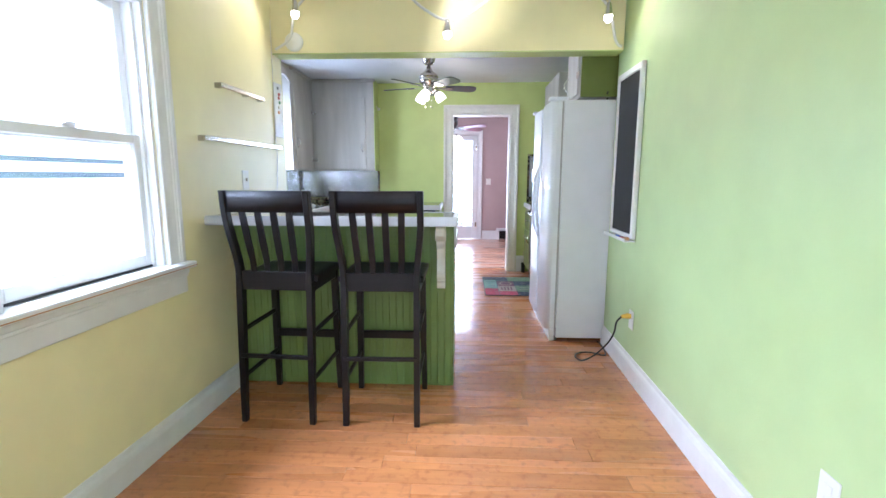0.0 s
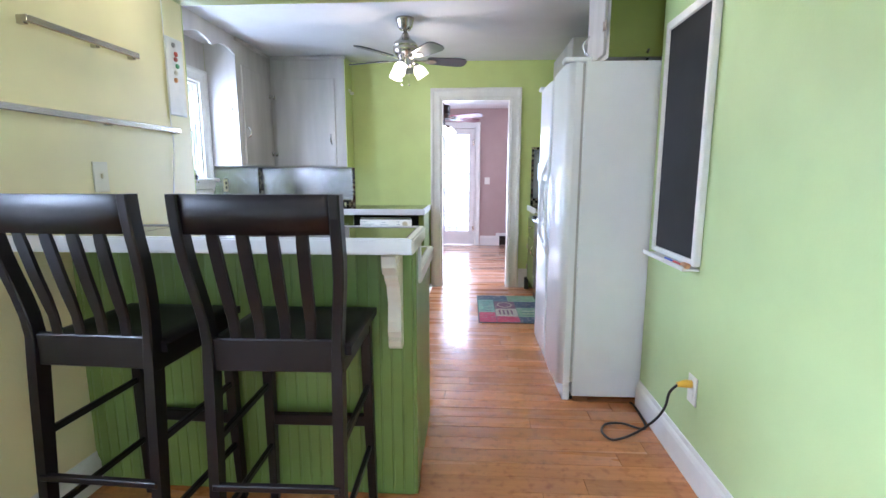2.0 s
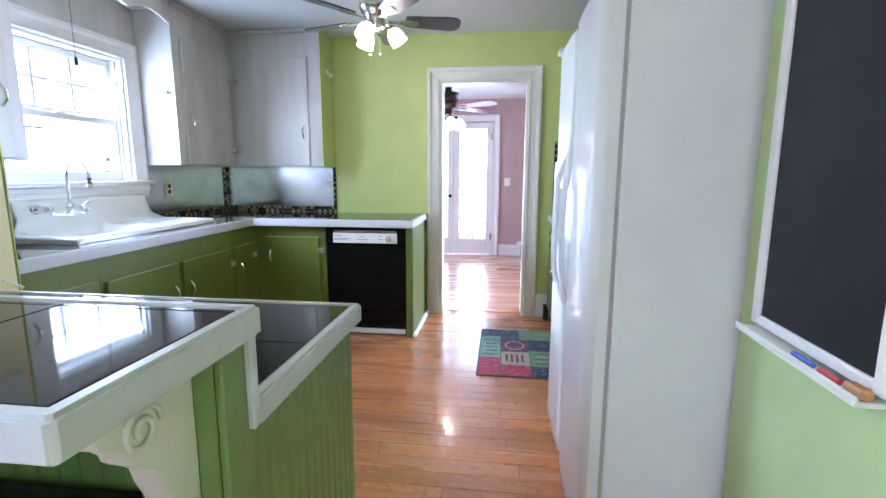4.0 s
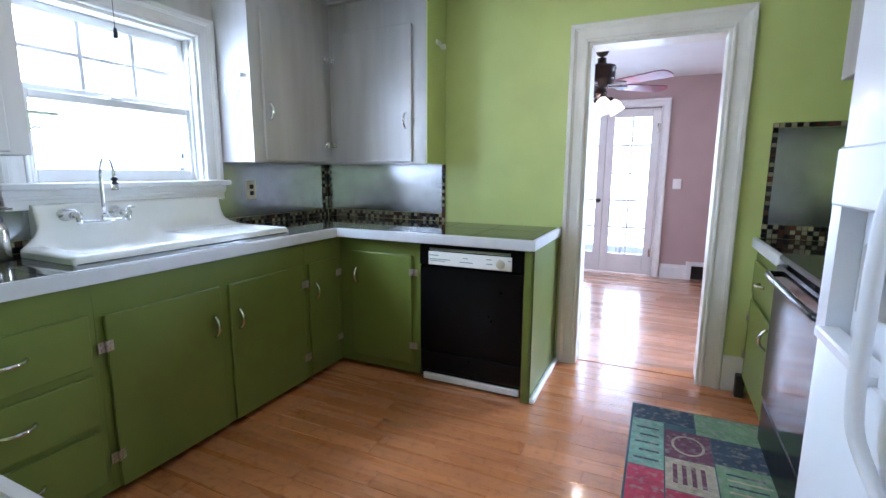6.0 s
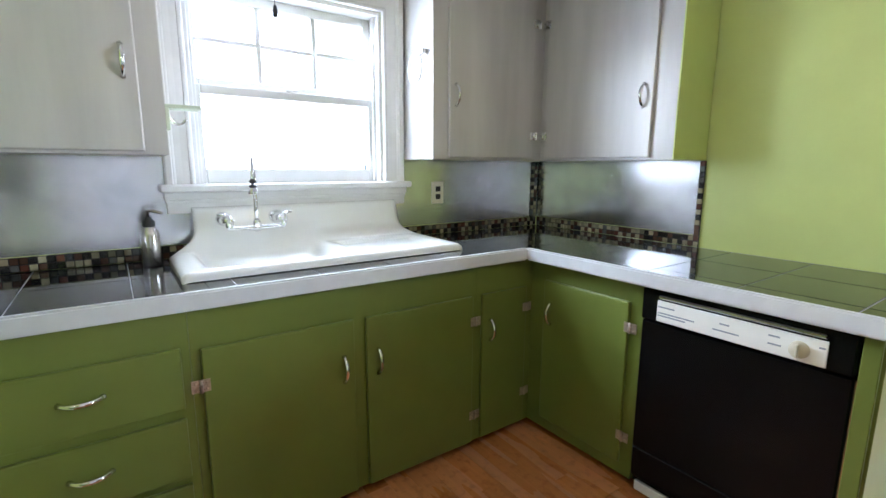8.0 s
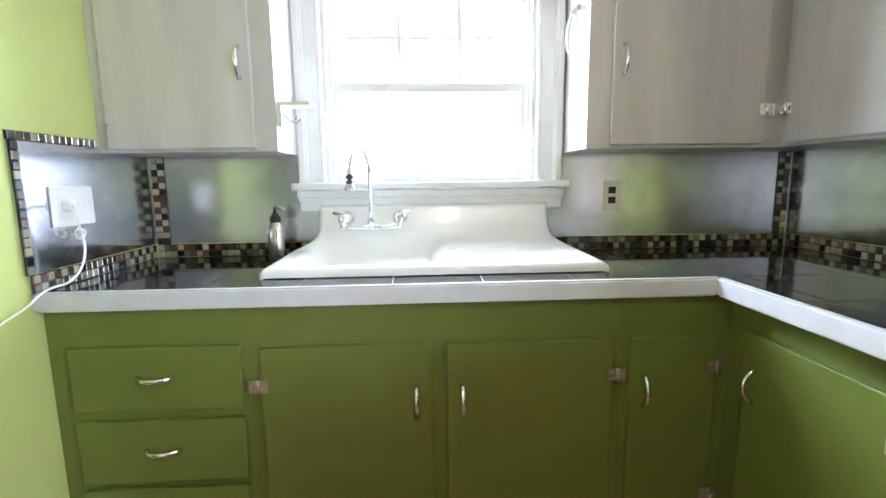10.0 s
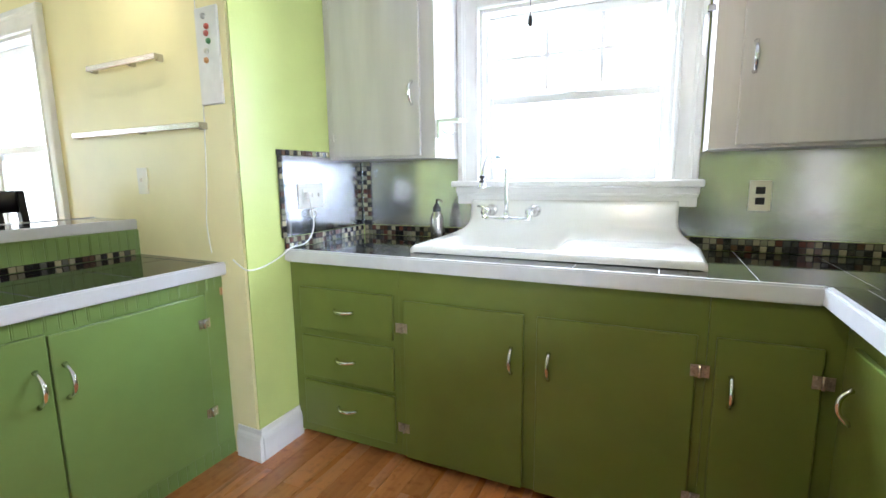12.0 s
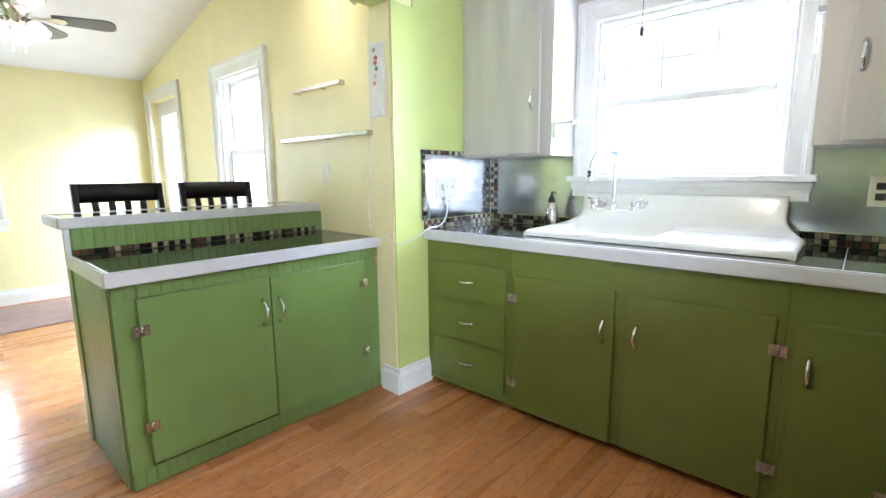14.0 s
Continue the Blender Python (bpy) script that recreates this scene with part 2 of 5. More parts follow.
def part(name, bm, mat, parent=None, label="", smooth=False):
    """Links a bmesh, given in the world's places, as one mesh under a thing or a part."""
    o = ORIGIN.get(parent, Vector((0, 0, 0)))
    if parent is not None:
        bmesh.ops.translate(bm, verts=bm.verts, vec=-o)
    me = bpy.data.meshes.new(name)
    if smooth:
        for f in bm.faces:
            f.smooth = True
    bm.to_mesh(me)
    bm.free()
    me.materials.append(mat)
    ob = new(name, me)
    ob.parent = parent
    ORIGIN[ob] = o
    return tagged(ob, label)


def piece(name, mesh, parent, at, turn=(0, 0, 0)):
    """One of many alike pieces: an object of its own on a shared mesh."""
    ob = new(name, mesh)
    ob.parent = parent
    ob.location = Vector(at) - ORIGIN.get(parent, Vector((0, 0, 0)))
    ob.rotation_euler = turn
    return ob


def piece_mesh(name, bm, mat):
    me = bpy.data.meshes.new(name)
    bm.to_mesh(me)
    bm.free()
    me.materials.append(mat)
    return me


def structure(name, bm, mat, label, category):
    ob = part(name, bm, mat)
    return tagged(ob, label, category, kind="structure")


def wall_shell(place, u0, u1, z0, z1, holes):
    """One closed skin for a wall with openings through it. place(side, u, z) puts a corner on the near (0) or far (1) face."""
    us = sorted({u0, u1} | {v for h in holes for v in h[:2]})
    zs = sorted({z0, z1} | {v for h in holes for v in h[2:]})
    solid = {(i, j) for i in range(len(us) - 1) for j in range(len(zs) - 1)
             if not any(a <= us[i] and us[i + 1] <= b and c <= zs[j] and zs[j + 1] <= d for a, b, c, d in holes)}
    bm, made = bmesh.new(), {}
    def corner(side, i, j):
        if (side, i, j) not in made:
            made[side, i, j] = bm.verts.new(place(side, us[i], zs[j]))
        return made[side, i, j]
    for i, j in sorted(solid):
        ring = ((i, j), (i + 1, j), (i + 1, j + 1), (i, j + 1))
        for side in (0, 1):
            bm.faces.new([corner(side, *c) for c in ring])
        for k, step in enumerate(((0, -1), (1, 0), (0, 1), (-1, 0))):
            if (i + step[0], j + step[1]) not in solid:
                p, q = ring[k], ring[(k + 1) % 4]
                bm.faces.new([corner(0, *p), corner(0, *q), corner(1, *q), corner(1, *p)])
    bmesh.ops.recalc_face_normals(bm, faces=bm.faces)
    return bm


def wall_x(x0, x1, y0, y1, z0, z1, holes=()):
    """A wall across x with holes of (y0, y1, z0, z1)."""
    return wall_shell(lambda side, u, z: (x1 if side else x0, u, z), y0, y1, z0, z1, holes)


def wall_y(y0, y1, x0, x1, z0, z1, holes=()):
    return wall_shell(lambda side, u, z: (u, y1 if side else y0, z), x0, x1, z0, z1, holes)


# ---- large structure ----
structure("wall_west_dining", wall_x(-1.51, -1.35, -0.85, 3.415, 0, 3.3, [(-0.58, 0.25, 0, 2.02), (1.25, 2.015, 0.82, 2.0)]), YELLOW, "yellow painted plaster wall with a sash window", "wall")
structure("wall_return_west", boxes((-2.2, -1.3505, 3.426, 3.430, 0, 2.085), (-2.2, -1.51, 3.30, 3.426, 0, 2.42)), KGREEN, "bright green painted wall end beside the sink counter", "wall")
structure("wall_west_kitchen", wall_x(-2.34, -2.2, 3.30, 6.27, 0, 2.5, [(4.14, 5.0, 1.18, 2.015)]), KGREEN, "bright green kitchen wall with a sash window", "wall")
structure("cladding", boxes((-2.36, -1.52, 3.27, 3.299, -0.4, 2.6), (-2.37, -2.341, 3.27, 6.3, -0.4, 1.16)), SIDING, "white painted outside cladding of the kitchen", "siding")
structure("wall_north", wall_y(6.12, 6.27, -2.2, 1.42, 0, 2.5, [(-0.195, 0.553, 0, 2.04)]), KGREEN, "bright green kitchen wall with a cased doorway", "wall")
structure("wall_east_kitchen", boxes((1.42, 1.56, 3.28, 6.27, 0, 2.5)), KGREEN, "bright green kitchen wall behind fridge and range", "wall")
structure("wall_east_dining", boxes((1.03, 1.17, -0.85, 3.28, 0, 3.3), (1.03, 1.42, 3.28, 3.415, 0, 3.3)), LIME, "pale lime green painted plaster wall", "wall")
structure("wall_south", wall_y(-0.94, -0.80, -1.51, 1.30, 0, 3.3, [(0.03, 0.85, 0.80, 2.0)]), YELLOW, "yellow painted end wall with a window", "wall")
structure("beam", boxes((-1.35, 1.03, 3.28, 3.426, 2.09, 3.3)), YELLOW, "yellow painted beam over the wide opening", "beam")
structure("beam_soffit", boxes((-1.35, 1.03, 3.281, 3.430, 2.084, 2.09), (-1.35, 1.03, 3.426, 3.430, 2.09, 2.42)), KGREEN, "green painted underside of the beam", "beam")
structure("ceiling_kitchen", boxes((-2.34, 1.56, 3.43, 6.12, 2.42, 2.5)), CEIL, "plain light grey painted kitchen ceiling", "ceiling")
bm = bmesh.new()
extrude(bm, [(-0.99, 2.24), (3.32, 2.93), (3.32, 3.05), (-0.99, 2.36)], "x", -1.51, 1.30)
structure("ceiling_dining", bm, CEILW, "white sloped dining room ceiling", "ceiling")
# room beyond the doorway
structure("wall_far_north", wall_y(9.30, 9.42, -3.1, 1.7, 0, 2.5, [(-1.005, 0.205, 0, 2.04)]), MAUVE, "mauve painted wall with french doors", "wall")
# east opening is unseen, added to let the far-room lamp in
structure("wall_far_east", wall_x(1.58, 1.7, 6.27, 9.30, 0, 2.5, [(7.3, 8.9, 0.6, 2.1)]), MAUVE, "mauve painted side wall with an added wide opening, unseen", "wall")
# west opening is made for the added lamp, never in view
structure("wall_far_west", wall_x(-3.1, -2.98, 6.27, 9.30, 0, 2.5, [(7.0, 8.2, 0.7, 2.0)]), MAUVE, "mauve painted side wall with an added opening out of view", "wall")
structure("wall_far_south", wall_y(6.27, 6.29, -3.1, 1.7, 0, 2.5, [(-0.195, 0.553, 0, 2.04)]), MAUVE, "mauve side of the kitchen wall", "wall")
structure("ceiling_far", boxes((-3.1, 1.7, 6.29, 9.42, 2.37, 2.5)), CEILW, "white ceiling of the far room", "ceiling")
structure("floor_bed", boxes((-2.34, 1.56, -0.99, 6.2, -0.06, -0.012), (-3.1, 1.7, 6.2, 9.5, -0.06, -0.012)), DARK, "dark joints under the floor planks", "floor")
tagged(part("backdrop", boxes((-5.2, -5.15, -6, 14, -1, 6), (-6, 6, -5.05, -5, -1, 6), (-6, 6, 14, 14.05, -1, 6)), DAYGLOW), "hazy white overcast daylight outside the windows", "sky", kind="structure")
ground_mat = material("pale_ground", (0.5, 0.5, 0.48), 0.9, vary=0.2)
structure("ground", boxes((-40, 40, -40, 60, -0.5, -0.4)), ground_mat, "pale bare ground outside the house", "ground")
structure("threshold", boxes((-0.177, 0.535, 6.195, 6.285, -0.012, 0.004), bevel=0.003), FLOOR, "worn wooden threshold in the doorway", "threshold")


def moulding_x(bm, x, y0, y1, z0, z1, out):
    """A baseboard on a wall across x, standing out to out, with a stepped cap."""
    s = 1 if out > x else -1
    extrude(bm, [(x, z0), (out, z0), (out, z1 - 0.045), (out - s * 0.004, z1 - 0.03), (out - s * 0.010, z1 - 0.02), (out - s * 0.012, z1), (x, z1)], "y", y0, y1)
    return bm


def moulding_y(bm, y, x0, x1, z0, z1, out):
    s = 1 if out > y else -1
    extrude(bm, [(y, z0), (out, z0), (out, z1 - 0.045), (out - s * 0.004, z1 - 0.03), (out - s * 0.010, z1 - 0.02), (out - s * 0.012, z1), (y, z1)], "x", x0, x1)
    return bm


def baseboard(bm):
    tagged(part("baseboard", bm, TRIM), "scuffed white painted wooden baseboard", "baseboard", kind="structure")


baseboard(moulding_x(bmesh.new(), -1.35, 0.36, 2.62, 0, 0.145, -1.332))
baseboard(moulding_x(bmesh.new(), -1.3505, 3.302, 3.448, 0, 0.145, -1.332))
baseboard(moulding_y(bmesh.new(), 3.4302, -1.60, -1.3505, 0, 0.145, 3.448))
baseboard(moulding_x(bmesh.new(), 1.03, -0.85, 3.415, 0, 0.145, 1.012))
baseboard(moulding_y(bmesh.new(), -0.80, -1.35, 1.25, 0, 0.145, -0.782))
baseboard(moulding_y(bmesh.new(), 6.12, 0.665, 0.78, 0, 0.21, 6.102))
baseboard(moulding_y(bmesh.new(), 9.30, 0.315, 0.62, 0, 0.17, 9.28))
baseboard(moulding_y(bmesh.new(), 9.30, -2.98, -1.11, 0, 0.17, 9.28))


def casing(name, plane, out, u0, u1, z0, z1, w, axis, mat, label, lintel=0.0):
    """Moulded casing with mitred corners round an opening."""
    ob = thing(name, (plane, (u0 + u1) / 2, z0) if axis == "x" else ((u0 + u1) / 2, plane, z0), label, "casing", kind="structure")
    d = out - plane
    crown = 1.0 + 12 * lintel
    profile = ((0, 0), (0, 0.62), (0.03, 0.80), (0.10, 0.86), (0.15, 0.80), (0.18, 0.56), (0.40, 0.60), (0.62, 0.74), (0.68, 0.95), (0.72, 1.0), (0.76, 1.22), (0.93, 1.26), (0.99, 1.08), (1.0, 0.0))
    def run(nm, stations):
        bm = bmesh.new()
        rings = []
        for place, lift in stations:
            ring = []
            for f, k in profile:
                u, z = place(f * w)
                h = plane + d * k * (lift if f > 0.65 and k > 0 else 1.0)
                ring.append(bm.verts.new((h, u, z) if axis == "x" else (u, h, z)))
            rings.append(ring)
        a, b = rings
        for k in range(len(a) - 1):
            bm.faces.new((a[k], a[k + 1], b[k + 1], b[k]))
        bm.faces.new(a[::-1]), bm.faces.new(b)
        bmesh.ops.recalc_face_normals(bm, faces=bm.faces)
        part(nm, bm, mat, ob)
    g = 0.0004
    run("side_casing", ((lambda f: (u0 - f, z0), 1.0), (lambda f: (u0 - f, z1 + f - g), crown)))
    run("side_casing", ((lambda f: (u1 + f, z0), 1.0), (lambda f: (u1 + f, z1 + f - g), crown)))
    run("head_casing", ((lambda f: (u0 - f + g, z1 + f), crown), (lambda f: (u1 + f - g, z1 + f), crown)))
    return ob


casing("door_casing", 6.12, 6.098, -0.195, 0.553, 0, 2.04, 0.108, "y", CREAM, "cream painted moulded casing round the doorway")
tagged(part("door_jamb", boxes((-0.195, -0.177, 6.118, 6.292, 0, 2.04), (0.535, 0.553, 6.118, 6.292, 0, 2.04), (-0.177, 0.535, 6.118, 6.292, 2.022, 2.04), bevel=0.002), CREAM), "cream painted door jamb lining the doorway", "jamb", kind="structure")


def sash_window(name, x, face, y0, y1, z0, z1, meet, label, stool, grid=(1, 1), axis="x", inward=1, casing_w=0.11):
    """A double-hung window in a wall: jamb, two sashes, panes, casing, stool and apron. inward: the sign that points into the room."""
    def row(d0, d1, u0, u1, a, b):
        lo, hi = sorted((x + inward * d0, x + inward * d1))
        return (lo, hi, u0, u1, a, b) if axis == "x" else (u0, u1, lo, hi, a, b)
    mid = (y0 + y1) / 2
    ob = thing(name, (x, mid, z0) if axis == "x" else (mid, x, z0), label, "window", kind="structure")
    part("window_frame", boxes(row(-0.15, -0.002, y0, y0 + 0.018, z0, z1), row(-0.15, -0.002, y1 - 0.018, y1, z0, z1), row(-0.15, -0.002, y0 + 0.018, y1 - 0.018, z1 - 0.018, z1), row(-0.15, -0.062, y0 + 0.018, y1 - 0.018, z0, z0 + 0.026),
                               row(-0.05, -0.035, y0 + 0.018, y0 + 0.034, z0 + 0.03, z1 - 0.018), row(-0.05, -0.035, y1 - 0.034, y1 - 0.018, z0 + 0.03, z1 - 0.018), bevel=0.002), TRIM, ob)
    for nm, d, a, b, cells in (("upper_sash", -0.125, meet - 0.03, z1 - 0.018, grid), ("lower_sash", -0.085, z0 + 0.03, meet + 0.015, (1, 1))):
        rail = 0.034 if grid != (1, 1) else 0.045
        low = 0.06 if nm == "lower_sash" else (0.075 if grid != (1, 1) else 0.035)
        u0, u1 = y0 + 0.019, y1 - 0.019
        rows = [row(d, d + 0.035, u0, u0 + rail, a, b), row(d, d + 0.035, u1 - rail, u1, a, b), row(d, d + 0.035, u0 + rail, u1 - rail, a, a + low), row(d, d + 0.035, u0 + rail, u1 - rail, b - 0.04, b)]
        sash = part(nm, boxes(*rows, bevel=0.004), TRIM, ob)
        g0, g1 = a + low, b - 0.04
        if cells != (1, 1):
            for i in range(1, cells[0]):
                u = u0 + rail + (u1 - u0 - 2 * rail) * i / cells[0]
                part("muntin", boxes(row(d + 0.004, d + 0.031, u - 0.011, u + 0.011, g0, g1), bevel=0.003), TRIM, sash)
            for j in range(1, cells[1]):
                z = g0 + (g1 - g0) * j / cells[1]
                part("muntin", boxes(row(d + 0.006, d + 0.029, u0 + rail, u1 - rail, z - 0.010, z + 0.010), bevel=0.003), TRIM, sash)
        pane = part("pane", boxes(row(d + 0.016, d + 0.019, u0 + 0.03, u1 - 0.03, a + 0.02, b - 0.02)), GLASS, sash)
        pane.visible_shadow = False
    lock = boxes(row(-0.085, -0.05, mid - 0.03, mid + 0.03, meet + 0.016, meet + 0.028), row(-0.075, -0.055, mid - 0.01, mid + 0.04, meet + 0.028, meet + 0.036), bevel=0.003)
    part("sash_lock", lock, TRIM, ob)
    casing(name.replace("window", "window_casing"), x, x + inward * 0.022, y0, y1, z0 + 0.03, z1, casing_w, axis, TRIM, "white painted moulded window casing", 0.01)
    sill = bmesh.new()
    box(sill, *row(-0.06, stool, y0 - casing_w - 0.022, y1 + casing_w + 0.022, z0, z0 + 0.03), bevel=0.008, seg=3)
    ledge = part("window_sill", sill, TRIM, ob)
    if name == "window_1":
        # black strip set in to draw the dark gap line below the lower sash
        part("weather_strip", boxes(row(-0.050, -0.040, y0 + 0.036, y1 - 0.036, z0 + 0.0302, z0 + 0.040), bevel=0.002), BLACKP, ledge, "black strip for the dark gap below the sash")
        part("worn_edge", boxes(row(stool - 0.004, stool + 0.0012, y0 - casing_w - 0.02, y1 + casing_w + 0.02, z0 + 0.0085, z0 + 0.0125)), WOODEDGE, ledge, "bare reddish wood along the edge")
    drop = 0.12 if name == "window_1" else 0.085
    apron = boxes(row(0.002, 0.022, y0 - casing_w, y1 + casing_w, z0 - drop, z0 - 0.001), row(0.002, 0.032, y0 - casing_w - 0.008, y1 + casing_w + 0.008, z0 - 0.03, z0 - 0.001), row(0.002, 0.028, y0 - casing_w - 0.004, y1 + casing_w + 0.004, z0 - 0.045, z0 - 0.03), bevel=0.003)
    part("apron", apron, TRIM, ob)
    return ob


sash_window("window_1", -1.35, 0, 1.25, 2.015, 0.82, 2.0, 1.42, "white double-hung sash window over a worn wooden sill", 0.065)
sash_window("window_2", -2.2, 0, 4.14, 5.0, 1.18, 2.015, 1.60, "white sash window with a six-pane upper sash over the sink", 0.065, (3, 2))
sash_window("window_3", -0.80, 0, 0.03, 0.85, 0.80, 2.0, 1.42, "white double-hung sash window in the end wall", 0.065, (1, 1), "y", 1)
# exterior storm window bars and siding seen through the dining window
tagged(part("neighbour_trim", boxes((-5.10, -5.05, 0, 11, 1.415, 1.475), (-5.10, -5.05, 0, 11, 1.22, 1.30)), material("pale_blue_siding", (0.20, 0.27, 0.34), 0.6, vary=0.08, scale=3)), "pale blue trim boards on the house next door", "siding", kind="structure")

# glazed back door in the dining room
door = thing("door_1", (-1.40, -0.15, 0), "white glazed back door in a white casing", "door", kind="structure")
part("door_frame", boxes((-1.45, -1.41, -0.57, -0.45, 0.01, 2.01), (-1.45, -1.41, 0.13, 0.24, 0.01, 2.01), (-1.45, -1.41, -0.45, 0.13, 0.01, 0.28), (-1.45, -1.41, -0.45, 0.13, 1.86, 2.01), bevel=0.004), TRIM, door)
pane = part("pane", boxes((-1.432, -1.428, -0.44, 0.14, 0.27, 1.87)), GLASS, door)
pane.visible_shadow = False
knob = bmesh.new()
lathe(knob, [(0.0, 0), (0.03, 0), (0.03, 0.008), (0.012, 0.012), (0.012, 0.035), (0.028, 0.045), (0.028, 0.06), (0.0, 0.068)], m=Matrix.Translation((-1.41, 0.185, 0.98)) @ Euler((0, radians(90), 0)).to_matrix().to_4x4(), n=16)
part("door_knob", knob, NICKEL, door)
casing("door_casing_back", -1.35, -1.328, -0.58, 0.25, 0, 2.02, 0.11, "x", TRIM, "white painted casing round the back door")

# french doors in the far room
casing("door_casing_far", 9.30, 9.275, -1.005, 0.205, 0, 2.04, 0.10, "y", TRIM, "white painted casing round the french doors")
# unseen strips, added to keep lamp light from leaking round the leaves
structure("trim_door_stop", boxes((-1.0045, -0.975, 9.352, 9.40, 0, 2.0395), (0.175, 0.2045, 9.352, 9.40, 0, 2.0395), (-0.975, 0.175, 9.352, 9.40, 2.005, 2.0395), (-0.425, -0.375, 9.352, 9.366, 0.012, 2.005)), TRIM, "white strips added behind the french doors to block light gaps", "trim")
for nm, x0, x1, hinge in (("door_2", -1.0, -0.402, -1), ("door_3", -0.398, 0.2, 1)):
    leaf = thing(nm, ((x0 + x1) / 2, 9.33, 0), "white ten-pane french door with daylight behind", "door", group="french doors", kind="structure")
    a, b, lo, hi = x0 + 0.09, x1 - 0.09, 0.255, 1.935
    part("door_frame", boxes((x0, a, 9.31, 9.35, 0.012, 2.03), (b, x1, 9.31, 9.35, 0.012, 2.03), (a, b, 9.31, 9.35, 0.012, lo), (a, b, 9.31, 9.35, hi, 2.03), bevel=0.004), TRIM, leaf)
    for j in range(1, 5):
        z = lo + (hi - lo) * j / 5
        part("muntin", boxes((a, b, 9.316, 9.341, z - 0.012, z + 0.012), bevel=0.003), TRIM, leaf)
    part("muntin", boxes(((a + b) / 2 - 0.010, (a + b) / 2 + 0.010, 9.315, 9.342, lo, hi), bevel=0.003), TRIM, leaf)
    pw, ph = (b - a) / 2, (hi - lo) / 5
    for i in range(2):
        for j in range(5):
            p = part("pane", boxes((a + i * pw + 0.004, a + (i + 1) * pw - 0.004, 9.328, 9.332, lo + j * ph + 0.006, lo + (j + 1) * ph - 0.006)), GLASS, leaf)
            p.visible_shadow = False
    if hinge > 0:
        for z in (0.29, 1.80):
            part("hinge", boxes((x1 - 0.03, x1 + 0.006, 9.298, 9.309, z - 0.05, z + 0.05), bevel=0.002), NICKEL, leaf)
    else:
        kb = bmesh.new()
        lathe(kb, [(0, 0), (0.026, 0), (0.026, 0.006), (0.01, 0.01), (0.01, 0.03), (0.026, 0.04), (0.026, 0.055), (0, 0.062)], m=Matrix.Translation((x1 - 0.05, 9.309, 0.92)) @ Euler((radians(90), 0, 0)).to_matrix().to_4x4(), n=16)
        part("door_knob", kb, BRONZE, leaf)
    blind = bmesh.new()
    for k in range(9):
        z = 1.62 + k * 0.033
        extrude(blind, [(9.356, z), (9.372, z + 0.012), (9.372, z + 0.014), (9.356, z + 0.002)], "x", a, b)
    tagged(part("window_blind", blind, PLASTIC), "half raised white slatted blind outside the glazing", "blind", group="french door blinds")

structure("porch_floor", boxes((-3, 3, 9.45, 13.9, -0.15, -0.03)), material("grey_deck", (0.55, 0.57, 0.60), 0.7, vary=0.2, scale=8), "grey painted porch floor outside", "porch")
pb = thing("porch_bench", (-0.2, 11.0, 0), "blue-grey porch bench seen through the french doors", "bench")
BLUEG = material("blue_grey_cushion", (0.50, 0.58, 0.68), 0.8, vary=0.25, scale=8)
part("seat", boxes((-1.3, 0.7, 10.8, 11.3, 0.30, 0.42), bevel=0.03), BLUEG, pb)
part("backrest", boxes((-1.3, 0.7, 11.25, 11.4, 0.42, 0.72), bevel=0.03), BLUEG, pb)
for x in (-1.25, -0.3, 0.65):
    part("leg", boxes((x - 0.03, x + 0.03, 10.82, 11.35, -0.03, 0.30), bevel=0.005), TRIM, pb)
plate = thing("light_switch", (0.43, 9.295, 1.14), "white light switch plate on the mauve wall", "switch")
part("plate", boxes((0.385, 0.475, 9.290, 9.2995, 1.08, 1.20), bevel=0.003), PLASTIC, plate)
part("rocker", boxes((0.405, 0.425, 9.285, 9.2905, 1.11, 1.17), (0.435, 0.455, 9.285, 9.2905, 1.11, 1.17), bevel=0.002), PLASTIC, plate)
vent = thing("wall_register", (0.72, 9.28, 0.1), "dark floor-level heating register in a white surround", "register")
part("surround", boxes((0.60, 0.66, 9.265, 9.299, 0, 0.22), (0.66, 0.92, 9.265, 9.299, 0.17, 0.22), bevel=0.003), TRIM, vent)
part("grille", boxes((0.66, 0.92, 9.288, 9.299, 0.01, 0.17)), DARK, vent)
for k in range(7):
    part("slat", boxes((0.662, 0.918, 9.278, 9.288, 0.02 + k * 0.021, 0.027 + k * 0.021)), BRONZE, vent)


# ---- kitchen: cabinets ----
def arc_pull(bm, c, along, out, length=0.10, depth=0.030):
    """An arched chrome pull with flared feet."""
    c, along, out = Vector(c), Vector(along), Vector(out)
    pts, rs = [], []
    for k in range(11):
        s = -1 + 2 * k / 10
        pts.append(c + along * (s * length / 2) + out * (depth * (1 - abs(s) ** 2.4)))
        rs.append(0.0055 + 0.0025 * (1 - s * s) if abs(s) < 0.95 else 0.009)
    return tube(bm, pts, rs, 8)


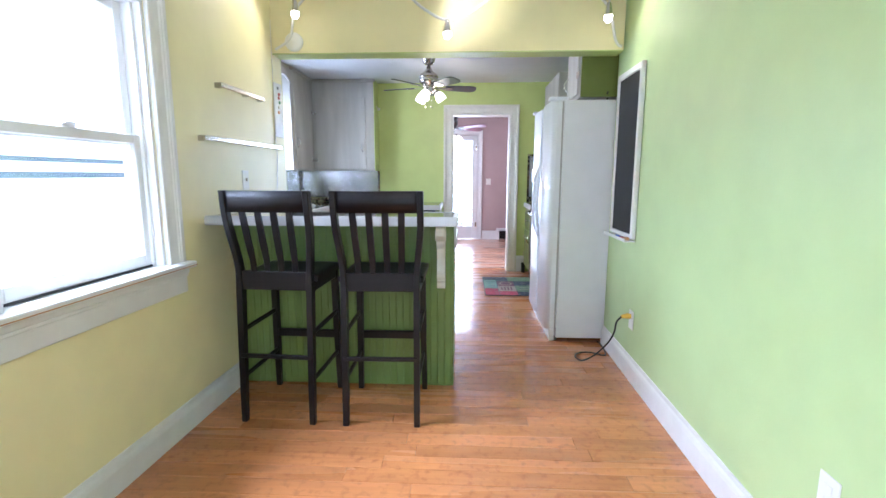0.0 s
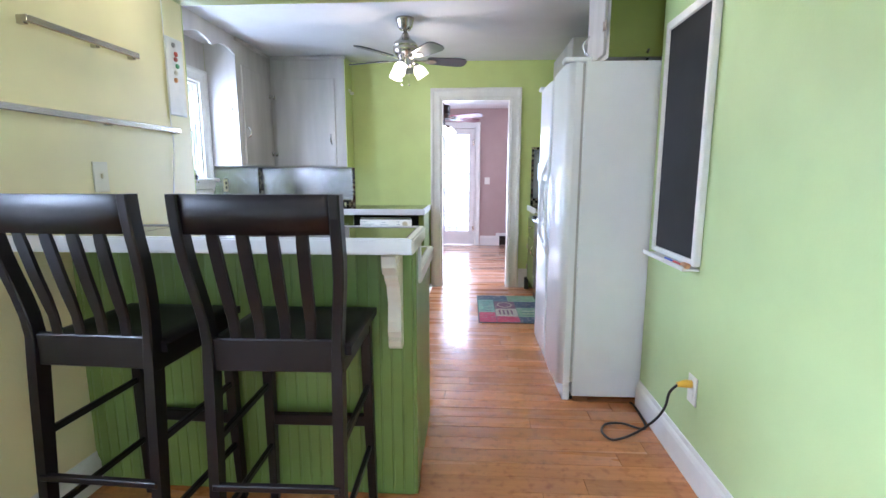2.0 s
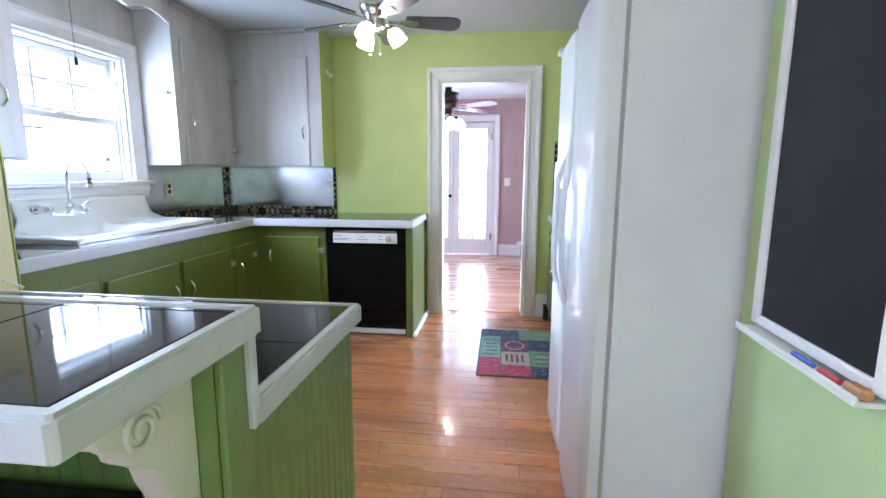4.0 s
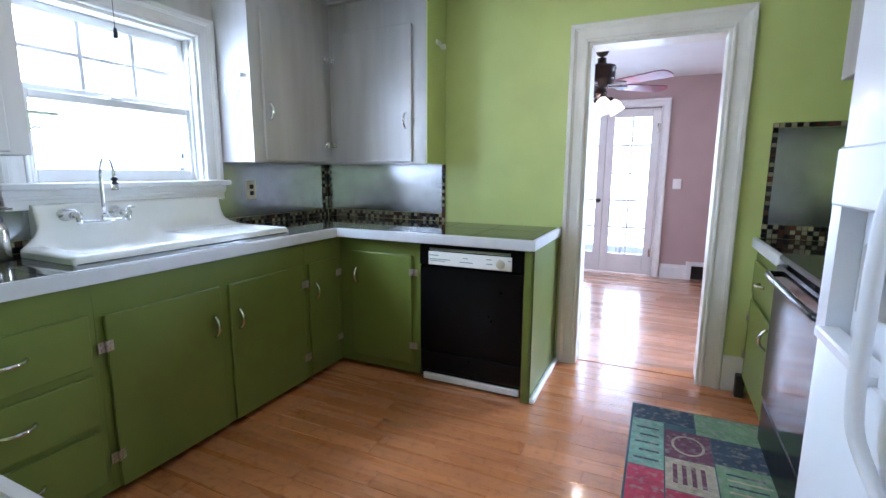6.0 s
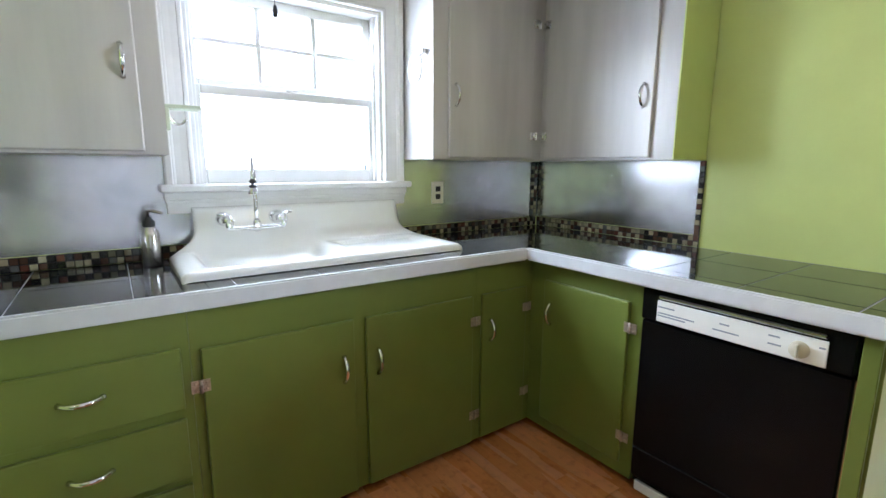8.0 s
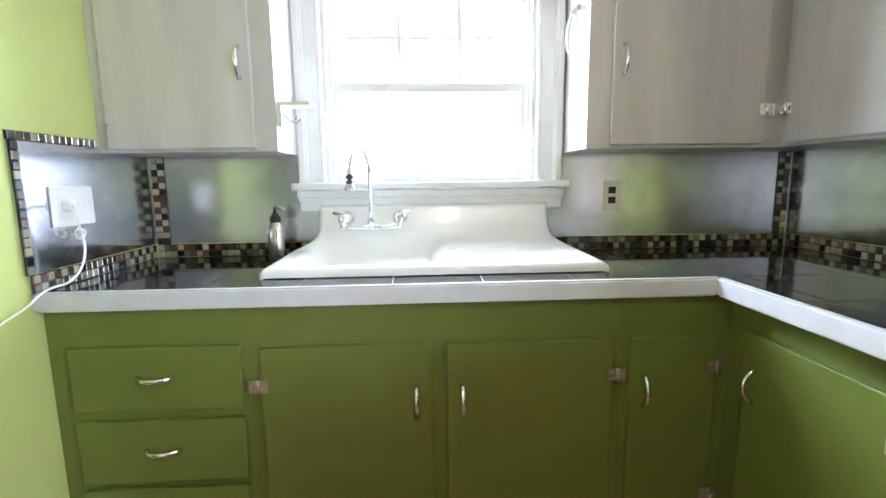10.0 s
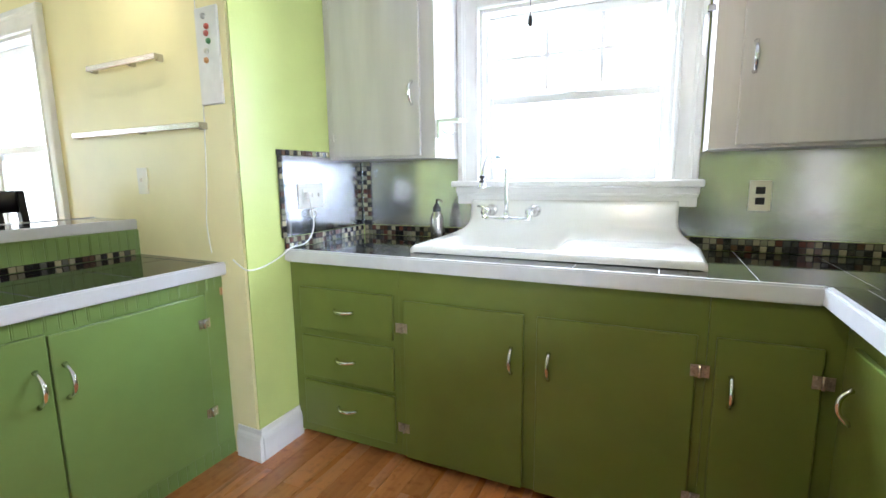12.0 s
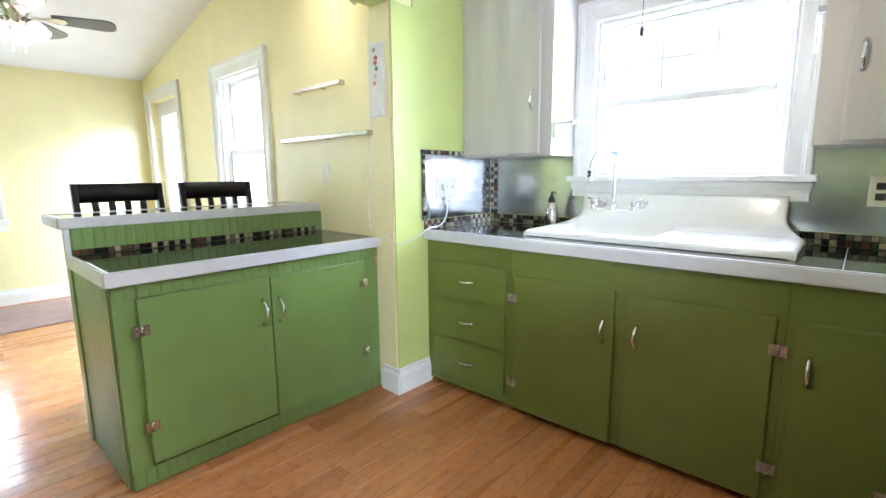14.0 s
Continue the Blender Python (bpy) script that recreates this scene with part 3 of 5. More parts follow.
def offset_hinge(bm, c, u, n):
    """A small surface hinge: two leaves and a knuckle. u runs across the joint, n stands out."""
    c, u, n = Vector(c), Vector(u), Vector(n)
    for s in (-1, 1):
        p = c + u * (s * 0.016)
        m = Matrix((u, n, Vector((0, 0, 1)))).transposed().to_4x4()
        m.translation = p
        g = bmesh.ops.create_cube(bm, size=1, matrix=m @ Matrix.Diagonal((0.022, 0.004, 0.040, 1)))
        for z in (-0.011, 0.011):
            bmesh.ops.create_uvsphere(bm, u_segments=6, v_segments=4, radius=0.004, matrix=Matrix.Translation(p + n * 0.002 + Vector((0, 0, z))))
    return tube(bm, [c + n * 0.004 + Vector((0, 0, -0.021)), c + n * 0.004 + Vector((0, 0, 0.021))], 0.005, 8)


def front_door(parent, face, u0, u1, z0, z1, axis, out, mat, pull_u=None, pull_z=None, hinge_u=None, drawer=False, hz=None, name="door", thick=0.018, hinge_mat=None, pull_depth=0.030):
    """A slab door or drawer front with lipped edges, its pull and hinges. out: the sign that points into the room."""
    def row(d0, d1, a, b, c, d):
        lo, hi = sorted((face + out * d0, face + out * d1))
        return (lo, hi, a, b, c, d) if axis == "x" else (a, b, lo, hi, c, d)
    slab = part(name, box(bmesh.new(), *row(0.0005, thick, u0, u1, z0, z1), bevel=0.005, seg=2), mat, parent)
    n = Vector((out, 0, 0)) if axis == "x" else Vector((0, out, 0))
    u = Vector((0, 1, 0)) if axis == "x" else Vector((1, 0, 0))
    def at(uu, zz, d):
        return Vector((face + out * d, uu, zz)) if axis == "x" else Vector((uu, face + out * d, zz))
    if pull_u is not None:
        part("pull", arc_pull(bmesh.new(), at(pull_u, pull_z, thick), u if drawer else Vector((0, 0, 1)), n, length=0.10 if pull_depth < 0.04 else 0.115, depth=pull_depth), CHROME, slab, "worn chrome arched pull")
    if hinge_u is not None:
        for z in hz or (z0 + 0.13, z1 - 0.11):
            part("hinge", offset_hinge(bmesh.new(), at(hinge_u, z, thick), u, n), hinge_mat or COPPER, slab, "tarnished surface hinge")
    return slab


base1 = thing("base_cabinet", (-1.9, 3.72, 0), "olive green drawer cabinet with three drawers beside the sink", "cabinet", group="kitchen base cabinets")
part("body", boxes((-2.19, -1.595, 3.432, 4.005, 0.03, 0.862)), CABGREEN, base1)
# toe kicks are near-black: the shadow under the cabinets is painted in
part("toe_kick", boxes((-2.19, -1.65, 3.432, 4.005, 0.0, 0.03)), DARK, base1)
for z0, z1 in ((0.55, 0.746), (0.322, 0.519), (0.08, 0.298)):
    front_door(base1, -1.595, 3.49, 3.98, z0, z1, "x", 1, CABGREEN, 3.735, (z0 + z1) / 2 + 0.005, drawer=True, name="drawer")
base2 = thing("base_cabinet", (-1.9, 4.56, 0), "olive green two-door cabinet under the sink", "cabinet", group="kitchen base cabinets")
part("body", boxes((-2.19, -1.595, 4.006, 5.13, 0.03, 0.862)), CABGREEN, base2)
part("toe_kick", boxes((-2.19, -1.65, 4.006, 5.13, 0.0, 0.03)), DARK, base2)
front_door(base2, -1.595, 4.033, 4.540, 0.034, 0.731, "x", 1, CABGREEN, 4.495, 0.55, 4.026, hz=(0.17, 0.615))
front_door(base2, -1.595, 4.588, 5.102, 0.036, 0.729, "x", 1, CABGREEN, 4.635, 0.55, 5.113, hz=(0.17, 0.615))
base3 = thing("base_cabinet", (-1.9, 5.5, 0), "olive green corner cabinet with one narrow door", "cabinet", group="kitchen base cabinets")
part("body", boxes((-2.19, -1.595, 5.131, 6.11, 0.03, 0.862)), CABGREEN, base3)
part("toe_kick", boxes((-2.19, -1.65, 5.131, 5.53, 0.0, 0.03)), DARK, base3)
front_door(base3, -1.595, 5.154, 5.425, 0.040, 0.729, "x", 1, CABGREEN, 5.20, 0.56, 5.427, hz=(0.2, 0.63))
base4 = thing("base_cabinet", (-1.3, 5.78, 0), "olive green cabinet with one door beside the dishwasher", "cabinet", group="kitchen base cabinets")
part("body", boxes((-1.594, -1.012, 5.475, 6.11, 0.03, 0.862)), CABGREEN, base4)
part("toe_kick", boxes((-1.66, -1.012, 5.53, 6.11, 0.0, 0.03)), DARK, base4)
front_door(base4, 5.475, -1.50, -1.062, 0.088, 0.772, "y", -1, CABGREEN, -1.455, 0.62, -1.05, hz=(0.21, 0.67))
endp = thing("end_panel", (-0.33, 5.8, 0), "olive green counter end panel with a white shoe moulding", "cabinet")
part("panel", boxes((-0.362, -0.318, 5.452, 6.11, 0, 0.862), bevel=0.002), CABGREEN, endp)
part("shoe_moulding", boxes((-0.318, -0.290, 5.436, 6.10, 0, 0.032), bevel=0.006), TRIM, endp)
for r in ((-0.366, -0.326, 5.436, 5.452, 0, 0.86),):
    part("stile", boxes(r, bevel=0.002), CABGREEN, endp)

# dishwasher
dw = thing("dishwasher", (-0.69, 5.78, 0), "black dishwasher with a white control strip under the counter", "dishwasher")
part("body", boxes((-1.0, -0.372, 5.475, 6.08, 0.05, 0.855)), BLACKAPP, dw)
part("door", boxes((-0.998, -0.374, 5.448, 5.475, 0.205, 0.725), bevel=0.005), BLACKAPP, dw)
part("lower_panel", boxes((-0.998, -0.374, 5.452, 5.475, 0.075, 0.200), bevel=0.004), BLACKAPP, dw)
part("kick_plate", boxes((-0.985, -0.385, 5.462, 5.480, 0.012, 0.052), bevel=0.003), TRIM, dw, "white kick plate")
panel = part("control_panel", boxes((-0.998, -0.374, 5.438, 5.475, 0.73, 0.853), bevel=0.006), BLACKAPP, dw)
part("control_strip", boxes((-0.935, -0.435, 5.433, 5.438, 0.737, 0.815), bevel=0.002), PLASTIC, panel, "white control strip")
part("handle_recess", boxes((-0.93, -0.44, 5.428, 5.437, 0.822, 0.835), bevel=0.003), STEEL, panel)
dial = lathe(bmesh.new(), [(0, 0.018), (0.022, 0.016), (0.026, 0.0)], m=Matrix.Translation((-0.50, 5.433, 0.772)) @ Euler((radians(90), 0, 0)).to_matrix().to_4x4(), n=20)
box(dial, -0.504, -0.496, 5.408, 5.420, 0.752, 0.792, bevel=0.002)
part("dial", dial, material("beige_plastic", (0.55, 0.50, 0.36), 0.4), panel, "beige round dial")
INK = material("grey_print", (0.25, 0.27, 0.30), 0.5)
for k, (a, b, z) in enumerate(((-0.93, -0.87, 0.79), (-0.93, -0.80, 0.768), (-0.93, -0.83, 0.758), (-0.72, -0.69, 0.785), (-0.74, -0.66, 0.762), (-0.58, -0.55, 0.79), (-0.58, -0.545, 0.765), (-0.455, -0.44, 0.79))):
    part("print", boxes((a, b, 5.4318, 5.433, z, z + 0.005)), INK, panel)
part("side_strip", boxes((-0.371, -0.364, 5.45, 5.455, 0.06, 0.72)), NICKEL, dw)

# ---- counters ----
ctr = thing("kitchen_counter", (-1.9, 4.8, 0.862), "black glazed tile countertop with a white edge trim", "countertop")
part("substrate", boxes((-2.195, -1.585, 3.434, 4.075, 0.8625, 0.9125), (-1.74, -1.585, 4.075, 5.065, 0.8625, 0.9125), (-2.195, -1.585, 5.065, 6.115, 0.8625, 0.9125), (-1.585, -0.33, 5.425, 6.115, 0.8625, 0.9125)), GROUT, ctr)
edge = bmesh.new()
extrude(edge, [(-1.585, 3.434), (-1.560, 3.434), (-1.560, 5.400), (-1.585, 5.425)], "z", 0.860, 0.917)
bmesh.ops.bevel(edge, geom=[e for e in edge.edges if abs(e.verts[0].co.z - e.verts[1].co.z) < 1e-4], offset=0.006, segments=2, affect="EDGES", clamp_overlap=True)
part("edge_trim", edge, EDGE, ctr)
edge = bmesh.new()
extrude(edge, [(-1.585, 5.425), (-1.560, 5.400), (-0.305, 5.400), (-0.330, 5.425)], "z", 0.860, 0.917)
bmesh.ops.bevel(edge, geom=[e for e in edge.edges if abs(e.verts[0].co.z - e.verts[1].co.z) < 1e-4], offset=0.006, segments=2, affect="EDGES", clamp_overlap=True)
part("edge_trim", edge, EDGE, ctr)
edge = bmesh.new()
extrude(edge, [(-0.330, 5.425), (-0.305, 5.400), (-0.305, 6.115), (-0.330, 6.115)], "z", 0.860, 0.917)
bmesh.ops.bevel(edge, geom=[e for e in edge.edges if abs(e.verts[0].co.z - e.verts[1].co.z) < 1e-4], offset=0.006, segments=2, affect="EDGES", clamp_overlap=True)
part("edge_trim", edge, EDGE, ctr)


def tile_run(parent, x0, x1, y0, y1, z, size, ox, oy, gap=0.003, h=0.011):
    """Square tiles on a grid from (ox, oy), cut at the rim of the run."""
    i0, i1 = math.floor((x0 - ox) / size), math.ceil((x1 - ox) / size)
    j0, j1 = math.floor((y0 - oy) / size), math.ceil((y1 - oy) / size)
    for i in range(i0, i1):
        for j in range(j0, j1):
            a, b = max(x0, ox + i * size + gap / 2), min(x1, ox + (i + 1) * size - gap / 2)
            c, d = max(y0, oy + j * size + gap / 2), min(y1, oy + (j + 1) * size - gap / 2)
            if b - a > 0.012 and d - c > 0.012:
                part("tile", box(bmesh.new(), a, b, c, d, z, z + h, bevel=0.0015), BLACKTILE, parent)


tile_run(ctr, -2.194, -1.586, 3.436, 4.075, 0.9035, 0.275, -1.585, 4.429)
tile_run(ctr, -1.74, -1.586, 4.075, 5.065, 0.9035, 0.275, -1.585, 4.429)
tile_run(ctr, -2.194, -1.586, 5.065, 6.113, 0.9035, 0.275, -1.585, 4.429)
tile_run(ctr, -1.584, -0.331, 5.426, 6.113, 0.9035, 0.30, -1.584, 5.50)

# ---- peninsula ----
pen = thing("peninsula", (-0.7, 2.95, 0), "green beadboard peninsula cabinet below a raised breakfast bar", "counter")
part("body", boxes((-1.385, -0.088, 2.71, 3.262, 0.004, 0.833)), PENGREEN, pen)
part("riser", boxes((-1.385, -0.088, 2.63, 2.702, 0.004, 1.003)), PENGREEN, pen)
bw = 0.0408
bead = bmesh.new()
extrude(bead, [(-bw / 2, 0), (-bw / 2, 0.0062), (-bw / 2 + 0.003, 0.008), (bw / 2 - 0.008, 0.008), (bw / 2 - 0.006, 0.0066), (bw / 2 - 0.003, 0.0078), (bw / 2 - 0.0005, 0.0062), (bw / 2, 0)], "z", 0, 1)
def bead_mesh(h):
    b = bead.copy()
    bmesh.ops.scale(b, vec=(1, 1, h), verts=b.verts)
    return piece_mesh("board", b, PENGREEN)
front_m, side_m, back_m, low_m, riser_m = bead_mesh(0.995), bead_mesh(0.824), bead_mesh(0.057), bead_mesh(0.075), bead_mesh(0.118)
for k in range(32):
    piece("board", front_m, pen, (-0.088 - bw * (k + 0.5), 2.63, 0.005), (0, 0, math.pi))
    piece("board", back_m, pen, (-0.088 - bw * (k + 0.5), 3.262, 0.773))
    piece("board", low_m, pen, (-0.088 - bw * (k + 0.5), 3.262, 0.005))
    piece("board", riser_m, pen, (-0.088 - bw * (k + 0.5), 2.702, 0.883))
for k in range(13):
    piece("board", side_m, pen, (-0.088, 2.715 + bw * (k + 0.5), 0.005), (0, 0, -math.pi / 2))
part("riser_end", boxes((-0.088, -0.074, 2.625, 2.706, 0.004, 1.002), bevel=0.003), PENGREEN, pen)
bead.free()
part("side_stile", boxes((-0.165, -0.088, 3.2622, 3.2665, 0.08, 0.773)), PENGREEN, pen)
part("side_stile", boxes((-1.385, -1.265, 3.2622, 3.2665, 0.08, 0.773)), PENGREEN, pen)
front_door(pen, 3.262, -0.698, -0.164, 0.090, 0.770, "y", 1, PENGREEN, -0.656, 0.607, -0.172, hz=(0.252, 0.645), pull_depth=0.048, hinge_mat=NICKEL)
front_door(pen, 3.262, -1.256, -0.703, 0.080, 0.762, "y", 1, PENGREEN, -0.736, 0.605, -1.240, hz=(0.25, 0.642), pull_depth=0.048, hinge_mat=NICKEL)
part("spacer", boxes((-1.35, -1.338, 3.24, 3.268, 0.74, 0.832)), WOODEDGE, pen, "bare wood spacer")
lowc = thing("peninsula_counter", (-0.7, 3.0, 0.833), "black glazed tile counter with a white edge on the peninsula", "countertop")
part("substrate", boxes((-1.385, -0.087, 2.71, 3.275, 0.8345, 0.8805)), GROUT, lowc)
edge = extrude(bmesh.new(), [(-1.385, 3.276), (-0.088, 3.276), (-0.088, 2.712), (-0.062, 2.712), (-0.062, 3.294), (-0.070, 3.302), (-1.385, 3.302)], "z", 0.830, 0.885)
bmesh.ops.bevel(edge, geom=[e for e in edge.edges if abs(e.verts[0].co.z - e.verts[1].co.z) < 1e-4], offset=0.006, segments=2, affect="EDGES", clamp_overlap=True)
part("edge_trim", edge, EDGE, lowc)
tile_run(lowc, -1.384, -0.089, 2.713, 3.275, 0.8715, 0.305, -0.09, 2.97)
part("trim_post", boxes((-0.087, -0.063, 2.69, 2.711, 0.834, 1.003), bevel=0.003), EDGE, lowc)
bar = thing("breakfast_bar", (-0.7, 2.5, 1.004), "raised breakfast bar top with black tiles and white edge", "countertop")
part("substrate", boxes((-1.385, -0.074, 2.362, 2.680, 1.0045, 1.0455)), GROUT, bar)
edge = extrude(bmesh.new(), [(-1.385, 2.336), (-0.055, 2.336), (-0.047, 2.344), (-0.047, 2.698), (-0.055, 2.706), (-1.385, 2.706), (-1.385, 2.681), (-0.073, 2.681), (-0.073, 2.361), (-1.385, 2.361)], "z", 1.001, 1.051)
bmesh.ops.bevel(edge, geom=[e for e in edge.edges if abs(e.verts[0].co.z - e.verts[1].co.z) < 1e-4], offset=0.006, segments=2, affect="EDGES", clamp_overlap=True)
part("edge_trim", edge, EDGE, bar)
tile_run(bar, -1.384, -0.0745, 2.3625, 2.6795, 1.0365, 0.305, -0.075, 2.36)


def corbel(x):
    """A scrolled bracket under the bar."""
    ob = thing("corbel", (x, 2.62, 0.65), "beige carved scroll corbel under the bar", "bracket")
    y = 2.6215
    out = []
    shape = ((0.0, 0.150), (0.05, 0.172), (0.14, 0.170), (0.26, 0.125), (0.40, 0.078), (0.56, 0.058), (0.70, 0.064), (0.82, 0.074), (0.87, 0.060), (0.90, 0.066), (0.96, 0.062), (1.0, 0.044))
    for k in range(33):
        s = k / 32
        i = next(j for j in range(1, len(shape)) if s <= shape[j][0] + 1e-9)
        (s0, d0), (s1, d1) = shape[i - 1], shape[i]
        out.append((y - d0 - (d1 - d0) * smooth01((s - s0) / (s1 - s0)), 1.0 - s * 0.382))
    outline = [(y, 1.0)] + out + [(y, 0.618)]
    bm = extrude(bmesh.new(), outline, "x", x - 0.023, x + 0.023)
    part("bracket", bm, CREAM, ob)
    for s in (-1, 1):
        sc = bmesh.new()
        pts = [(x + s * 0.025, y - 0.105 + 0.036 * (1 - k / 30) * math.cos(k * 0.42), 0.93 + 0.036 * (1 - k / 30) * math.sin(k * 0.42)) for k in range(26)]
        tube(sc, pts, 0.005, 6)
        part("scroll", sc, CREAM, ob)


corbel(-0.145)

# ---- upper cabinets ----
def upper_box(name_label, at, rows):
    ob = thing("wall_cabinet", at, name_label, "cabinet", group="silver wall cabinets")
    part("body", boxes(*rows), SILVER, ob)
    return ob


up1 = upper_box("silver-grey wall cabinet with one door beside the window", (-2.05, 3.73, 1.32), [(-2.19, -1.918, 3.432, 4.03, 1.32, 2.415)])
front_door(up1, -1.918, 3.47, 3.962, 1.33, 2.20, "x", 1, SILVER, 3.922, 1.61, None)
for z in (1.43, 2.05):
    part("hinge", offset_hinge(bmesh.new(), (-1.902, 3.475, z), (0, 1, 0), (1, 0, 0)), SILVER, up1)
up2 = upper_box("silver-grey wall cabinet with one door in the corner", (-2.05, 5.5, 1.32), [(-2.19, -1.918, 5.115, 6.11, 1.32, 2.415)])
front_door(up2, -1.918, 5.197, 5.755, 1.33, 2.20, "x", 1, SILVER, 5.235, 1.62, 5.762, hz=(1.45, 2.02), hinge_mat=CHROME)
up3 = upper_box("silver-grey wall cabinet with one door and a green side", (-1.5, 5.98, 1.32), [(-1.917, -1.150, 5.838, 6.11, 1.32, 2.415)])
front_door(up3, 5.838, -1.875, -1.255, 1.33, 2.20, "y", -1, SILVER, -1.298, 1.60, -1.885, hz=(1.45, 2.02), hinge_mat=CHROME)
part("side_panel", boxes((-1.150, -1.144, 5.832, 6.11, 1.32, 2.415)), KGREEN, up3, "green painted cabinet side")
part("cabinet_moulding", boxes((-1.917, -1.130, 5.800, 5.8375, 2.385, 2.415), bevel=0.006), SILVER, up3)
part("cabinet_moulding", boxes((-1.9175, -1.890, 5.115, 5.80, 2.385, 2.415), bevel=0.006), SILVER, up2)
val = bmesh.new()
outl = [(4.0305, 2.415), (4.0305, 2.262)]
for k in range(41):
    s = k / 40
    outl.append((4.0305 + 1.084 * s, 2.252 + 0.048 * abs(math.sin(s * math.pi * 3)) + 0.012 * abs(2 * s - 1) ** 3))
outl += [(5.1145, 2.262), (5.1145, 2.415)]
extrude(val, outl, "x", -1.935, -1.915)
tagged(part("valance", val, SILVER), "silver-grey scalloped wooden valance above the sink window", "valance")
tagged(part("window_soffit", boxes((-2.199, -2.192, 4.0305, 5.1145, 2.105, 2.36), (-2.199, -1.936, 4.0305, 5.1145, 2.36, 2.418)), SILVER), "silver-grey soffit board behind the valance", "soffit")

over = upper_box("silver-grey wall cabinet above the white refrigerator", (1.1, 3.65, 1.9), [(0.80, 1.41, 3.46, 3.85, 1.815, 2.415)])
front_door(over, 0.80, 3.50, 3.83, 1.84, 2.28, "x", -1, SILVER, 3.79, 1.95, 3.49)
part("side_panel", boxes((0.80, 1.41, 3.454, 3.46, 1.815, 2.415)), CABGREEN, over, "dark green painted side")
hood = thing("range_hood_cabinet", (1.2, 5.05, 1.6), "small grey cabinet above the range", "cabinet")
part("body", boxes((0.86, 1.41, 4.62, 5.40, 1.62, 2.23), bevel=0.004), SILVER, hood)
part("hood", boxes((0.90, 1.41, 4.66, 5.40, 1.55, 1.62), bevel=0.004), BLACKAPP, hood)

# ---- steel backsplash and mosaic ----
def sheet(rows, label):
    tagged(part("steel_backsplash", boxes(*rows), STEEL), label, "backsplash", kind="structure")


sheet([(-2.199, -2.194, 3.436, 4.029, 0.97, 1.319)], "stainless steel sheet backsplash beside the window")
sheet([(-2.199, -2.194, 4.029, 5.111, 0.97, 1.094)], "stainless steel sheet behind the sink")
sheet([(-2.199, -2.194, 5.111, 6.114, 0.97, 1.319)], "stainless steel sheet backsplash with an outlet")
sheet([(-2.193, -1.145, 6.113, 6.118, 0.97, 1.319)], "stainless steel sheet backsplash on the end wall")
sheet([(-2.193, -1.548, 3.432, 3.437, 0.97, 1.334)], "stainless steel sheet on the wall end")
sheet([(0.80, 1.41, 6.113, 6.118, 0.99, 1.505)], "dark stainless steel panel behind the range counter")
MOSAIC = [material("mosaic_" + n, c, 0.15, vary=0.12, scale=40, rand=0.2, coat=0.4) for n, c in (("black", (0.015, 0.014, 0.012)), ("brown", (0.075, 0.040, 0.025)), ("cream", (0.32, 0.285, 0.17)), ("olive", (0.20, 0.19, 0.12)), ("red", (0.10, 0.036, 0.022)), ("grey", (0.10, 0.10, 0.085)))]
MT = 0.0255


def mosaic_meshes(normal):
    out = []
    for m in MOSAIC:
        d = [MT - 0.003] * 3
        d["xyz".index(normal)] = 0.006
        b = box(bmesh.new(), -d[0] / 2, d[0] / 2, -d[1] / 2, d[1] / 2, -d[2] / 2, d[2] / 2, bevel=0.0012)
        out.append(piece_mesh("tile", b, m))
    return out


MX, MY = mosaic_meshes("x"), mosaic_meshes("y")
rnd = random.Random(5)


def mosaic(label, axis, plane, u0, u1, z0, z1, out, group="mosaic borders"):
    """A band of small square glass tiles on a wall."""
    nu, nz = max(1, round((u1 - u0) / MT)), max(1, round((z1 - z0) / MT))
    ob = thing("mosaic_border", (plane, (u0 + u1) / 2, z0) if axis == "x" else ((u0 + u1) / 2, plane, z0), label, "tiles", group=group, kind="structure")
    lo, hi = sorted((plane, plane + out * 0.003))
    part("grout", boxes((lo, hi, u0, u1, z0, z1) if axis == "x" else (u0, u1, lo, hi, z0, z1)), DARK, ob)
    for i in range(nu):
        for j in range(nz):
            k = rnd.choices(range(6), (48, 26, 3, 8, 9, 6) if (i + j) % 2 else (10, 12, 50, 18, 4, 6))[0]
            u, z = u0 + (i + 0.5) * (u1 - u0) / nu, z0 + (j + 0.5) * (z1 - z0) / nz
            p = (plane + out * 0.005, u, z) if axis == "x" else (u, plane + out * 0.005, z)
            piece("tile", (MX if axis == "x" else MY)[k], ob, p)


ML = "brown and cream glass mosaic border tiles"
mosaic(ML + " above the counter", "x", -2.1935, 3.445, 4.10, 0.9155, 0.9675, 1)
mosaic(ML + " above the counter", "x", -2.1935, 5.04, 6.105, 0.9155, 0.9675, 1)
mosaic(ML + " above the counter", "y", 6.1125, -2.18, -1.14, 0.9155, 0.9675, -1)
mosaic(ML + " in the corner", "x", -2.1935, 6.055, 6.105, 0.968, 1.318, 1)
mosaic(ML + " at the sheet's edge", "y", 6.1125, -1.167, -1.14, 0.968, 1.318, -1)
mosaic(ML + " beside the wall end", "y", 3.4375, -2.18, -1.562, 0.9155, 0.9675, 1)
mosaic(ML + " in the left corner", "x", -2.1935, 3.445, 3.496, 0.968, 1.318, 1)
mosaic(ML + " along the wall end", "y", 3.4375, -1.574, -1.548, 0.968, 1.334, 1)
mosaic(ML + " over the steel sheet", "y", 3.4325, -1.91, -1.548, 1.335, 1.361, 1)
